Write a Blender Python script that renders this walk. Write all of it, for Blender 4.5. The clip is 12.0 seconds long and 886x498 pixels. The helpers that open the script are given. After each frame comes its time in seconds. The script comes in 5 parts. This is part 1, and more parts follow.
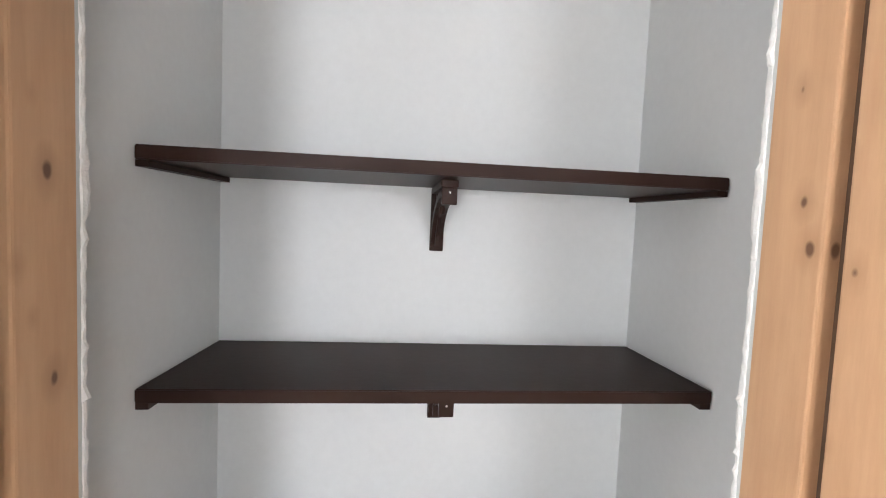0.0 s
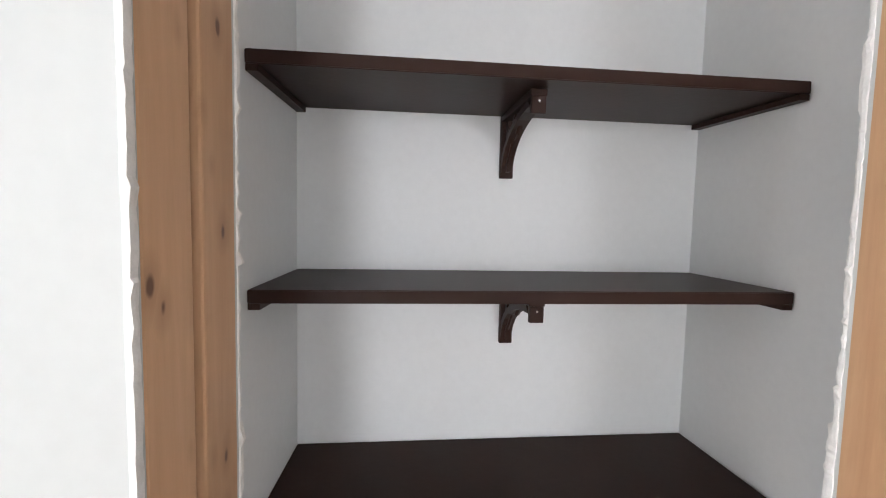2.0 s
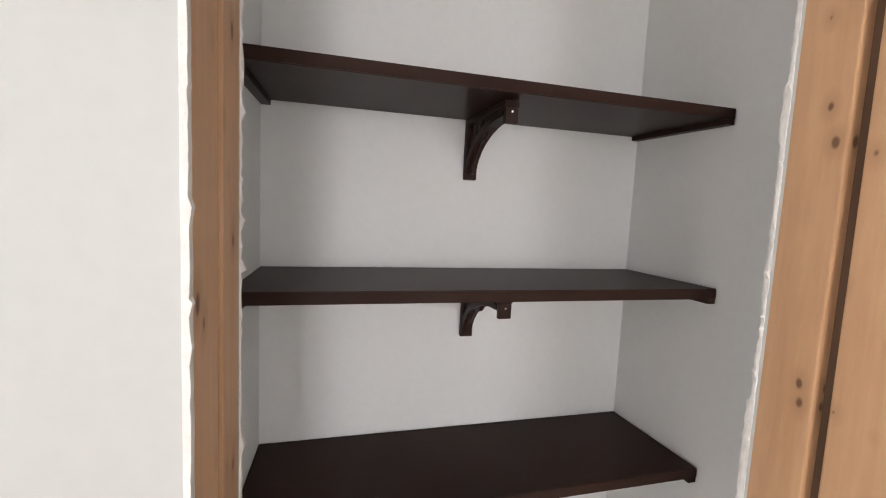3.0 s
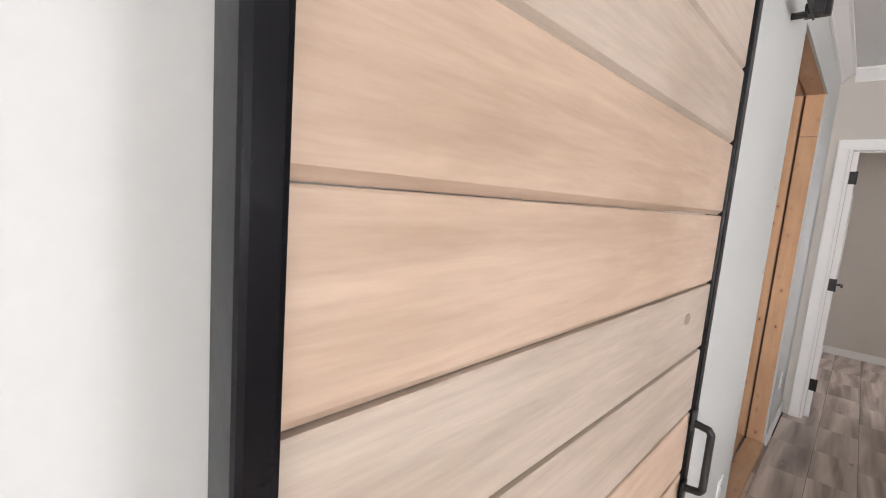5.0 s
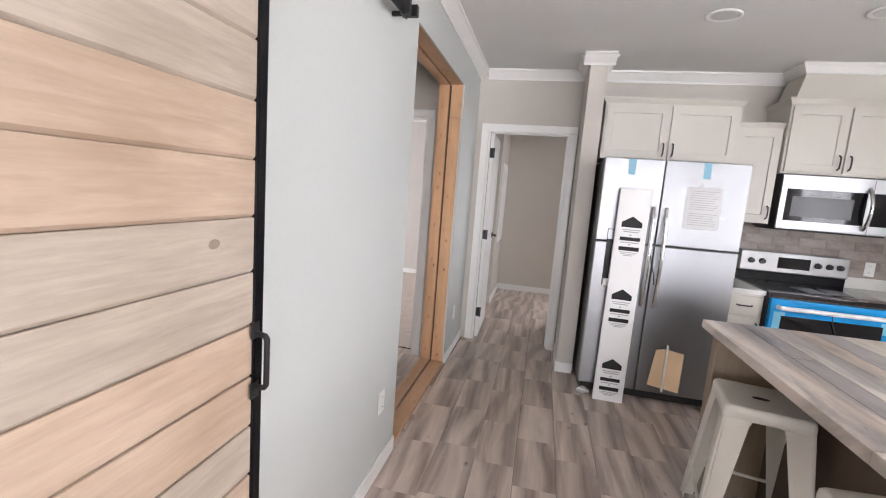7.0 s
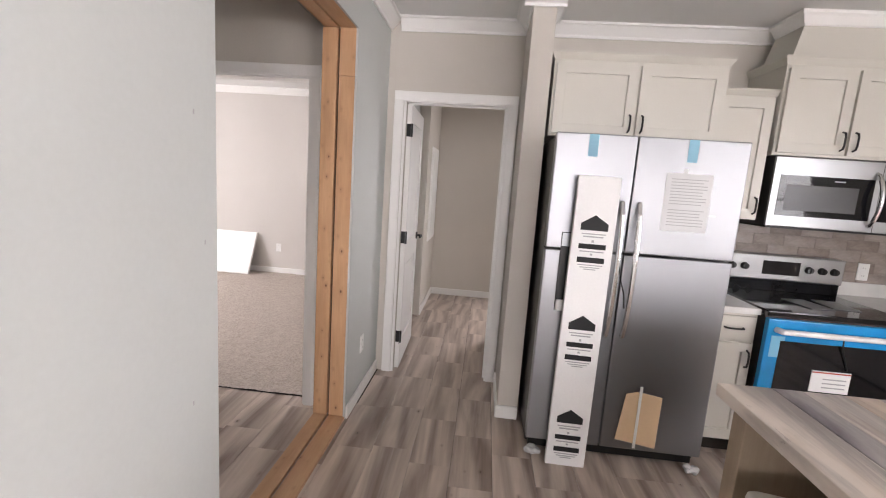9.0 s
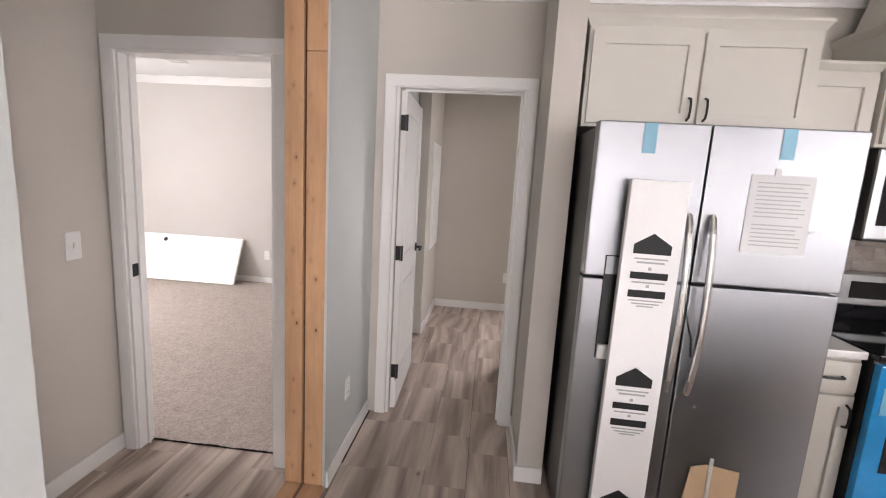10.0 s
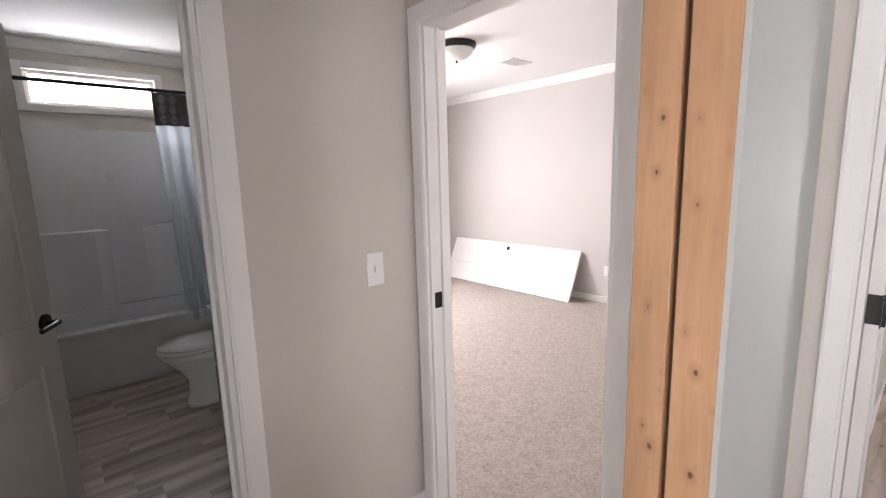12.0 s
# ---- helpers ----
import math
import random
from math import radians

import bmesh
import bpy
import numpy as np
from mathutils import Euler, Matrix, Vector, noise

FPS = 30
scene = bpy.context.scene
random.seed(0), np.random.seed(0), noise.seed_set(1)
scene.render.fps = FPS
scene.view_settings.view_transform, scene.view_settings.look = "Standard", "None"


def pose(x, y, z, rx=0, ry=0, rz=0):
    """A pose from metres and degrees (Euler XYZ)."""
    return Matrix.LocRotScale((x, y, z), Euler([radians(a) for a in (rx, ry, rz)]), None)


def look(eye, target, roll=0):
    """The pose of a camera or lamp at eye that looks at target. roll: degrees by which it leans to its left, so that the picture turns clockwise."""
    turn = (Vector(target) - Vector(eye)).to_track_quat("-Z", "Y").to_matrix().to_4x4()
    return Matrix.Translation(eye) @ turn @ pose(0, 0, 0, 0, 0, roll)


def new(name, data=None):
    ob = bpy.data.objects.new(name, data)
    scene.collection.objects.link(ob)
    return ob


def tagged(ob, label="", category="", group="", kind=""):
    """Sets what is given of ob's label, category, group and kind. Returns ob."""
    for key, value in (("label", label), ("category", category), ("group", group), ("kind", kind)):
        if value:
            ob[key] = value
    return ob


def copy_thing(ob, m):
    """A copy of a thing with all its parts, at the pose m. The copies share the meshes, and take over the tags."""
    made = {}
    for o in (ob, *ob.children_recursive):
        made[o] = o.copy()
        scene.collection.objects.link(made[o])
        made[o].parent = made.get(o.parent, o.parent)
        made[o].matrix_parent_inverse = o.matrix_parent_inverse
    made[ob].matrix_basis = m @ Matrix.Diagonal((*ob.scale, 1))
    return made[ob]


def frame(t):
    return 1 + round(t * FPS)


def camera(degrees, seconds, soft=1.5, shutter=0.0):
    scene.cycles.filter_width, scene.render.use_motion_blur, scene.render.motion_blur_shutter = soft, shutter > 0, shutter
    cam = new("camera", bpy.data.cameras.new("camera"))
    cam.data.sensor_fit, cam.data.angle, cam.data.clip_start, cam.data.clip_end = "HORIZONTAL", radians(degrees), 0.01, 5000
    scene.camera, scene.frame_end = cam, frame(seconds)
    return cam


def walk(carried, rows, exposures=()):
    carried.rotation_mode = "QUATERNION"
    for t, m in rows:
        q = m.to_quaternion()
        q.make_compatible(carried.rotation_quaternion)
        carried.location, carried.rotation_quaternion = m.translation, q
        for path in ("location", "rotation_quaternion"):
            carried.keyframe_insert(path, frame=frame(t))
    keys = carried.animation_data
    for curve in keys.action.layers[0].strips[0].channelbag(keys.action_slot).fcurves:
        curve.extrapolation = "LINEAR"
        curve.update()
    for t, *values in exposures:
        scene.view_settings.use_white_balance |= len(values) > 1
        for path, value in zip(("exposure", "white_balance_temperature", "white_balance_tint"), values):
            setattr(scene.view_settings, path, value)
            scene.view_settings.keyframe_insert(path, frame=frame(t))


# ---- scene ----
cam = camera(90.0, 12.0, soft=1.1)
EXPOSURES = [(0.0, -0.38, 6050, 11), (1.0, -0.46, 5850, 10), (1.5, -0.48, 5900, 11), (2.0, -0.64, 6050, 12), (2.5, -0.8, 6300, 13), (3.0, -0.9, 6450, 14), (3.6, -0.5, 6400, 14), (5.0, -0.4, 6250, 15), (6.0, -0.4, 6150, 15), (7.5, -0.24, 6100, 15), (9.5, -0.36, 6450, 18), (10.5, -0.24, 6300, 18), (12.0, -0.1, 6250, 18)]
PATH = [
    (0, (5.113, -0.294, 1.627), (5.317, 1.691, 1.501), 2.5),
    (0.5, (5.108, -0.293, 1.526), (5.318, 1.692, 1.411), 2.8),
    (1, (5.066, -0.279, 1.46), (5.275, 1.707, 1.353), 2.7),
    (1.5, (5.033, -0.288, 1.464), (5.244, 1.697, 1.338), 1.6),
    (2, (4.965, -0.309, 1.482), (5.17, 1.675, 1.332), 1.3),
    (2.5, (4.91, -0.303, 1.49), (5.149, 1.675, 1.313), 1.6),
    (3, (4.872, -0.32, 1.505), (5.412, 1.596, 1.309), 2.7),
    (4.8, (5.67, -0.277, 1.496), (7.059, 1.14, 1.244), 4.7),
    (5, (5.681, -0.279, 1.495), (7.127, 1.08, 1.245), 4.6),
    (5.5, (5.701, -0.299, 1.477), (7.252, 0.938, 1.221), 4.5),
    (6, (5.715, -0.386, 1.473), (7.403, 0.654, 1.21), 4.4),
    (6.5, (5.721, -0.565, 1.465), (7.559, 0.178, 1.201), 4.2),
    (7, (5.729, -0.691, 1.467), (7.665, -0.27, 1.196), 4.4),
    (7.5, (5.885, -0.684, 1.469), (7.851, -0.451, 1.19), 4.5),
    (7.7, (5.959, -0.68, 1.47), (7.93, -0.488, 1.185), 4.6),
    (9.3, (6.967, -0.76, 1.507), (8.935, -0.594, 1.196), 3.8),
    (9.5, (7.087, -0.725, 1.532), (9.056, -0.565, 1.215), 3.7),
    (10, (7.365, -0.696, 1.536), (9.329, -0.504, 1.213), 3.3),
    (10.5, (7.628, -0.649, 1.524), (9.512, -0.066, 1.198), 1.5),
    (11, (7.863, -0.497, 1.5), (9.595, 0.45, 1.176), 0.1),
    (11.5, (8.067, -0.378, 1.494), (9.649, 0.801, 1.166), -0.6),
    (12, (8.257, -0.259, 1.472), (9.565, 1.22, 1.151), -1.6),
]
walk(cam, [(t, look(eye, target, roll)) for t, eye, target, roll in PATH], EXPOSURES)

# ---- light ----
world = bpy.data.worlds.new("sky")
scene.world = world
world.use_nodes = True
wn = world.node_tree.nodes
sky = wn.new("ShaderNodeTexSky")
sky.sky_type, sky.sun_disc = "NISHITA", False
sky.sun_elevation, sky.sun_rotation = radians(48), radians(160)
wn["Background"].inputs[1].default_value = 0.12
world.node_tree.links.new(sky.outputs[0], wn["Background"].inputs[0])

sun = new("sun", bpy.data.lights.new("sun", "SUN"))
sun.data.energy, sun.data.angle, sun.data.color = 1.2, radians(10), (1.0, 0.95, 0.88)
sun.matrix_world = look((0, 0, 10), (4.3, 6.8, 0))


def window_light(name, m, w, h, watts, colour=(1.0, 0.985, 0.965)):
    la = bpy.data.lights.new(name, "AREA")
    la.shape, la.size, la.size_y, la.energy, la.color = "RECTANGLE", w, h, watts, colour
    ob = new(name, la)
    ob.matrix_world = m
    return ob


# daylight through the window openings (front wall, bedroom, bathroom, utility room)
window_light("daylight_west_a", look((-0.17, -2.95, 1.35), (5, -2.4, 1.2)), 1.4, 1.6, 94)
window_light("daylight_west_b", look((-0.17, -1.2, 1.35), (5, -1.2, 1.2)), 1.3, 1.6, 94)
window_light("daylight_front", look((4.15, -4.42, 1.5), (4.6, 0, 1.4)), 0.7, 1.5, 98)
window_light("daylight_kitchen", look((6.6, -4.42, 1.55), (7.3, 0, 0.7)), 1.1, 1.1, 58)
window_light("daylight_bedroom", look((10.5, 4.92, 1.5), (10.9, 2, 1.1)), 1.35, 1.35, 128)
window_light("daylight_utility", look((12.64, -1.95, 1.25), (10.4, -0.4, 0.2)), 0.75, 1.5, 42)
window_light("daylight_bath", look((8.66, 4.57, 2.235), (8.66, 3.1, 2.42)), 0.80, 0.22, 15)

# ---- materials ----


def nodes_of(name):
    m = bpy.data.materials.new(name)
    m.use_nodes = True
    nt = m.node_tree
    return m, nt, nt.nodes["Principled BSDF"]


def mapped(nt, scale, rot=(0, 0, 0), generated=False):
    tc, mp = nt.nodes.new("ShaderNodeTexCoord"), nt.nodes.new("ShaderNodeMapping")
    nt.links.new(tc.outputs["Generated" if generated else "Object"], mp.inputs[0])
    mp.inputs["Scale"].default_value = scale
    mp.inputs["Rotation"].default_value = rot
    return mp


def noise_tex(nt, mp, scale, detail=4.0, rough=0.55, dist=0.0):
    n = nt.nodes.new("ShaderNodeTexNoise")
    n.inputs["Scale"].default_value, n.inputs["Detail"].default_value = scale, detail
    n.inputs["Roughness"].default_value, n.inputs["Distortion"].default_value = rough, dist
    nt.links.new(mp.outputs[0], n.inputs["Vector"])
    return n


def ramp(nt, fac, stops):
    r = nt.nodes.new("ShaderNodeValToRGB")
    while len(r.color_ramp.elements) < len(stops):
        r.color_ramp.elements.new(0.5)
    for e, (p, c) in zip(r.color_ramp.elements, stops):
        e.position, e.color = p, (*c, 1)
    nt.links.new(fac, r.inputs[0])
    return r


def mix(nt, fac, a, b, mode="MIX"):
    n = nt.nodes.new("ShaderNodeMix")
    n.data_type, n.blend_type = "RGBA", mode
    for sock, v in ((n.inputs[0], fac), (n.inputs[6], a), (n.inputs[7], b)):
        if hasattr(v, "is_output"):
            nt.links.new(v, sock)
        elif sock == n.inputs[0]:
            sock.default_value = v
        else:
            sock.default_value = (*v, 1)
    return n.outputs[2]


def bump(nt, bsdf, height, strength, distance):
    b = nt.nodes.new("ShaderNodeBump")
    b.inputs["Strength"].default_value, b.inputs["Distance"].default_value = strength, distance
    nt.links.new(height, b.inputs["Height"])
    nt.links.new(b.outputs[0], bsdf.inputs["Normal"])


def scaled(c, k):
    return tuple(min(1.0, v * k) for v in c)


def paint(name, c, rough=0.5, vary=0.06, fine=90.0, coarse=1.3, relief=0.15, metal=0.0, spec=0.5):
    """Painted or moulded surface with faint mottling at two scales."""
    m, nt, b = nodes_of(name)
    mp = mapped(nt, (1, 1, 1))
    big, small = noise_tex(nt, mp, coarse, 3), noise_tex(nt, mp, fine, 4)
    a = ramp(nt, big.outputs["Fac"], [(0.3, scaled(c, 1 - vary)), (0.7, scaled(c, 1 + vary))])
    col = mix(nt, 0.12, a.outputs[0], ramp(nt, small.outputs["Fac"], [(0.3, scaled(c, 0.85)), (0.7, scaled(c, 1.12))]).outputs[0])
    nt.links.new(col, b.inputs["Base Color"])
    b.inputs["Roughness"].default_value, b.inputs["Metallic"].default_value = rough, metal
    b.inputs["Specular IOR Level"].default_value = spec
    bump(nt, b, small.outputs["Fac"], relief, 0.002)
    return m


def timber(name, light, dark, axis="X", knots=True, knot_col=(0.13, 0.055, 0.024), rough=0.6, grain=1.0, tints=(0.9, 1.1), relief=0.25, swirl=0.6, rings=False, detail=6, fine=0.25, blot=(0.84, 0.83, 0.82), rare=0.23, span=(0.28, 0.72), islands=False):
    """Sawn wood: grain stretched along one axis, knots, and a shade of its own for each piece."""
    m, nt, b = nodes_of(name)
    info = nt.nodes.new("ShaderNodeObjectInfo")
    tc = nt.nodes.new("ShaderNodeTexCoord")
    add = nt.nodes.new("ShaderNodeVectorMath")
    sc = nt.nodes.new("ShaderNodeVectorMath")
    sc.operation = "SCALE"
    comb = nt.nodes.new("ShaderNodeCombineXYZ")
    chance = info.outputs["Random"]
    if islands:
        geo = nt.nodes.new("ShaderNodeNewGeometry")
        both = nt.nodes.new("ShaderNodeMath")
        nt.links.new(info.outputs["Random"], both.inputs[0])
        nt.links.new(geo.outputs["Random Per Island"], both.inputs[1])
        wrap = nt.nodes.new("ShaderNodeMath")
        wrap.operation = "FRACT"
        nt.links.new(both.outputs[0], wrap.inputs[0])
        chance = wrap.outputs[0]
    for i in range(3):
        nt.links.new(chance, comb.inputs[i])
    nt.links.new(comb.outputs[0], sc.inputs[0])
    sc.inputs["Scale"].default_value = 37.0
    nt.links.new(tc.outputs["Object"], add.inputs[0])
    nt.links.new(sc.outputs[0], add.inputs[1])
    along = {"X": (1.2, 14, 14), "Y": (14, 1.2, 14), "Z": (14, 14, 1.2)}[axis]
    mp = nt.nodes.new("ShaderNodeMapping")
    nt.links.new(add.outputs[0], mp.inputs[0])
    mp.inputs["Scale"].default_value = scaled_vec(along, grain)
    n1 = noise_tex(nt, mp, 1.0, detail, 0.6, swirl)
    n2 = noise_tex(nt, mp, 6.0, 5, 0.7, 0.2)
    col = ramp(nt, n1.outputs["Fac"], [(span[0], dark), (span[1], light)]).outputs[0]
    col = mix(nt, fine, col, ramp(nt, n2.outputs["Fac"], [(0.3, scaled(dark, 0.85)), (0.7, light)]).outputs[0])
    blotch = noise_tex(nt, mapped(nt, (0.6, 1, 1) if axis == "X" else (1, 1, 0.6)), 4.5, 3, 0.5)
    col = mix(nt, 1.0, col, ramp(nt, blotch.outputs["Fac"], [(0.3, blot), (0.7, (1, 1, 1))]).outputs[0], "MULTIPLY")
    if rings:
        wm = nt.nodes.new("ShaderNodeMapping")
        nt.links.new(add.outputs[0], wm.inputs[0])
        wm.inputs["Scale"].default_value = (0.45, 1.7, 1.7)
        wv = nt.nodes.new("ShaderNodeTexWave")
        wv.wave_type, wv.bands_direction = "BANDS", "Y"
        wv.inputs["Scale"].default_value, wv.inputs["Distortion"].default_value = 1.2, 16.0
        wv.inputs["Detail"].default_value, wv.inputs["Detail Scale"].default_value = 2.0, 0.7
        nt.links.new(wm.outputs[0], wv.inputs["Vector"])
        col = mix(nt, 0.36, col, ramp(nt, wv.outputs["Fac"], [(0.1, scaled(dark, 0.9)), (0.75, light)]).outputs[0])
    if knots:
        sep = nt.nodes.new("ShaderNodeSeparateXYZ")
        nt.links.new(add.outputs[0], sep.inputs[0])
        across, lengthwise = {"X": ((1, 2), 0), "Y": ((0, 2), 1), "Z": ((0, 1), 2)}[axis]
        face = nt.nodes.new("ShaderNodeMath")
        nt.links.new(sep.outputs[across[0]], face.inputs[0])
        nt.links.new(sep.outputs[across[1]], face.inputs[1])
        flat = nt.nodes.new("ShaderNodeCombineXYZ")
        nt.links.new(face.outputs[0], flat.inputs[0])
        nt.links.new(sep.outputs[lengthwise], flat.inputs[1])
        km = nt.nodes.new("ShaderNodeMapping")
        nt.links.new(flat.outputs[0], km.inputs[0])
        km.inputs["Scale"].default_value = (13, 8, 1)
        v = nt.nodes.new("ShaderNodeTexVoronoi")
        v.voronoi_dimensions = "2D"
        v.inputs["Scale"].default_value = 1.0
        nt.links.new(km.outputs[0], v.inputs["Vector"])
        pick = nt.nodes.new("ShaderNodeSeparateXYZ")
        nt.links.new(v.outputs["Color"], pick.inputs[0])
        mul = nt.nodes.new("ShaderNodeMath")
        mul.operation = "MULTIPLY_ADD"
        nt.links.new(pick.outputs[0], mul.inputs[0])
        mul.inputs[1].default_value = rare
        nt.links.new(v.outputs["Distance"], mul.inputs[2])
        wob = noise_tex(nt, km, 5.0, 2)
        sub = nt.nodes.new("ShaderNodeMath")
        sub.operation = "MULTIPLY_ADD"
        nt.links.new(wob.outputs["Fac"], sub.inputs[0])
        sub.inputs[1].default_value = 0.06
        nt.links.new(mul.outputs[0], sub.inputs[2])
        ring = ramp(nt, sub.outputs[0], [(0.10, (0.55, 0.55, 0.55)), (0.28, (0, 0, 0))])
        heart = ramp(nt, sub.outputs[0], [(0.075, (0.9, 0.9, 0.9)), (0.115, (0, 0, 0))])
        col = mix(nt, ring.outputs[0], col, scaled(dark, 0.72))
        col = mix(nt, heart.outputs[0], col, knot_col)
    t = ramp(nt, chance, [(0.0, (tints[0],) * 3), (1.0, (min(1, tints[1]),) * 3)])
    col = mix(nt, 1.0, col, t.outputs[0], "MULTIPLY")
    nt.links.new(col, b.inputs["Base Color"])
    b.inputs["Roughness"].default_value = rough
    bump(nt, b, n2.outputs["Fac"], relief, 0.002)
    return m


def scaled_vec(v, k):
    return tuple(a * k for a in v)


def steel(name, c, rough, axis):
    m, nt, b = nodes_of(name)
    mp = mapped(nt, {"Y": (300, 3, 300), "Z": (300, 300, 3), "X": (3, 300, 300)}[axis])
    n = noise_tex(nt, mp, 1.0, 3)
    big = noise_tex(nt, mapped(nt, (1, 1, 1)), 2.0, 3)
    r = ramp(nt, n.outputs["Fac"], [(0.2, (rough - 0.025,) * 3), (0.8, (rough + 0.03,) * 3)])
    col = ramp(nt, big.outputs["Fac"], [(0.3, scaled(c, 0.94)), (0.7, c)])
    nt.links.new(col.outputs[0], b.inputs["Base Color"])
    nt.links.new(r.outputs[0], b.inputs["Roughness"])
    b.inputs["Metallic"].default_value = 1.0
    return m


M_DRY = paint("drywall_white", (0.54, 0.558, 0.54), 0.55, 0.03, 60, 1.5, 0.1)
M_PANTRY = paint("pantry_paint", (0.70, 0.715, 0.71), 0.7, 0.04, 70, 1.5, 0.1)
M_GREIGE = paint("greige_paint", (0.575, 0.538, 0.487), 0.7, 0.04, 120, 1.2, 0.12)
M_BEDWALL = paint("bedroom_paint", (0.56, 0.53, 0.50), 0.75, 0.03, 120, 1.2, 0.12)
M_CEIL = paint("ceiling_white", (0.78, 0.78, 0.765), 0.85, 0.03, 150, 1.0, 0.3)
M_TRIM = paint("trim_white", (0.83, 0.82, 0.80), 0.35, 0.02, 120, 2.0, 0.05)
M_CAB = paint("cabinet_white", (0.59, 0.565, 0.505), 0.38, 0.02, 150, 2.0, 0.05)
M_TORN = paint("torn_gypsum", (0.84, 0.83, 0.80), 0.95, 0.1, 200, 40, 0.6)
M_STUD = timber("pine_stud", (0.74, 0.46, 0.26), (0.55, 0.31, 0.155), "Z", rare=0.17, tints=(0.88, 1.0))
M_STUDX = timber("pine_plate", (0.73, 0.465, 0.275), (0.57, 0.335, 0.18), "X", tints=(0.88, 1.0))
M_PEACH = timber("plank_peach", (0.60, 0.475, 0.37), (0.43, 0.32, 0.238), "X", blot=(0.78, 0.74, 0.69), swirl=1.8, knots=False, rough=0.55, grain=1.1, fine=0.4, tints=(0.92, 1.0), relief=0.12)
M_GREYPL = timber("plank_grey_beige", (0.56, 0.485, 0.405), (0.37, 0.312, 0.252), "X", blot=(0.78, 0.75, 0.72), swirl=1.8, knots=False, knot_col=(0.3, 0.24, 0.19), rough=0.55, grain=1.1, fine=0.4, tints=(0.92, 1.0), relief=0.12)
M_SHELF = paint("espresso_laminate", (0.034, 0.0185, 0.0145), 0.36, 0.15, 60, 4, 0.1, 0.0, 0.06)
M_BLACK = paint("black_enamel", (0.005, 0.005, 0.006), 0.22, 0.2, 80, 5, 0.1, 0.0, 0.16)
M_BLACKM = paint("black_matte", (0.008, 0.008, 0.008), 0.42, 0.2, 80, 5, 0.1)
M_FLOOR = timber("floor_vinyl_oak", (0.82, 0.705, 0.62), (0.27, 0.198, 0.16), "X", detail=3.5, fine=0.16, knot_col=(0.10, 0.06, 0.04), rare=1.6, span=(0.36, 0.66), blot=(0.72, 0.69, 0.66), islands=True, rough=0.25, grain=0.48, tints=(0.9, 1.0), relief=0.12, swirl=1.4, rings=True)
M_FLOOR.node_tree.nodes["Principled BSDF"].inputs["Specular IOR Level"].default_value = 0.5
M_FLOOR.node_tree.nodes["Principled BSDF"].inputs["Roughness"].default_value = 0.3
# dark brown with the shade between paired studs put into its colour
M_GAP = paint("gap_shade_brown", (0.10, 0.055, 0.03), 0.9)
M_SUB = paint("dark_seam", (0.03, 0.025, 0.02), 0.9)
M_STEEL = steel("brushed_steel", (0.33, 0.335, 0.35), 0.33, "Y")
M_STEELP = steel("pale_steel", (0.39, 0.395, 0.40), 0.30, "Y")
M_CHROME = steel("bright_steel", (0.72, 0.72, 0.72), 0.16, "Z")
M_GSIDE = paint("fridge_side_grey", (0.055, 0.052, 0.05), 0.45)
M_GLASSB = paint("black_glass", (0.008, 0.008, 0.01), 0.06, 0.1, 20, 2, 0.0)
M_CARD = paint("white_card", (0.84, 0.83, 0.82), 0.7)
M_INK = paint("black_ink", (0.014, 0.014, 0.014), 0.7)
M_GINK = paint("grey_ink", (0.42, 0.42, 0.42), 0.8)
M_PAPER = paint("paper_grey", (0.66, 0.66, 0.66), 0.8)
M_BLUETAPE = paint("blue_tape", (0.20, 0.42, 0.54), 0.45)
M_BLUEFILM = paint("blue_film", (0.010, 0.29, 0.66), 0.18, 0.15, 30, 6, 0.3)
M_LBLUE = paint("pale_blue_film", (0.20, 0.52, 0.72), 0.25)
M_TAG = paint("kraft_tag", (0.70, 0.50, 0.31), 0.8, 0.1)
M_PLASTIC = paint("white_plastic", (0.80, 0.80, 0.78), 0.35)
M_CERAMIC = paint("white_ceramic", (0.80, 0.80, 0.80), 0.10, 0.02, 20, 2, 0.0)
M_TUB = paint("white_acrylic", (0.78, 0.79, 0.80), 0.24, 0.02, 20, 2, 0.0)
M_STOOL = paint("cream_metal", (0.66, 0.62, 0.55), 0.35, 0.05)
M_CURT = paint("white_curtain", (0.78, 0.80, 0.82), 0.8, 0.04)
_nt = M_CURT.node_tree
_tr = _nt.nodes.new("ShaderNodeBsdfTranslucent")
_tr.inputs[0].default_value = (0.80, 0.83, 0.86, 1)
_mx = _nt.nodes.new("ShaderNodeMixShader")
_mx.inputs[0].default_value = 0.8
_nt.links.new(_nt.nodes["Principled BSDF"].outputs[0], _mx.inputs[1])
_nt.links.new(_tr.outputs[0], _mx.inputs[2])
_nt.links.new(_mx.outputs[0], _nt.nodes["Material Output"].inputs[0])
M_VAL = paint("grey_valance", (0.13, 0.12, 0.125), 0.8, 0.2)
M_VALP = paint("valance_motif", (0.52, 0.52, 0.54), 0.8)
M_VANITY = paint("grey_vanity", (0.34, 0.31, 0.285), 0.5)
M_MARBLE = paint("pale_marble_top", (0.66, 0.65, 0.63), 0.25, 0.14, 7, 3, 0.0)
M_GLOBE = paint("frosted_globe", (0.82, 0.82, 0.80), 0.3)
M_ISBASE = timber("island_side", (0.40, 0.31, 0.22), (0.30, 0.22, 0.15), "Z", knots=False)
M_OUT = paint("outside_ground", (0.20, 0.22, 0.12), 0.9, 0.2)


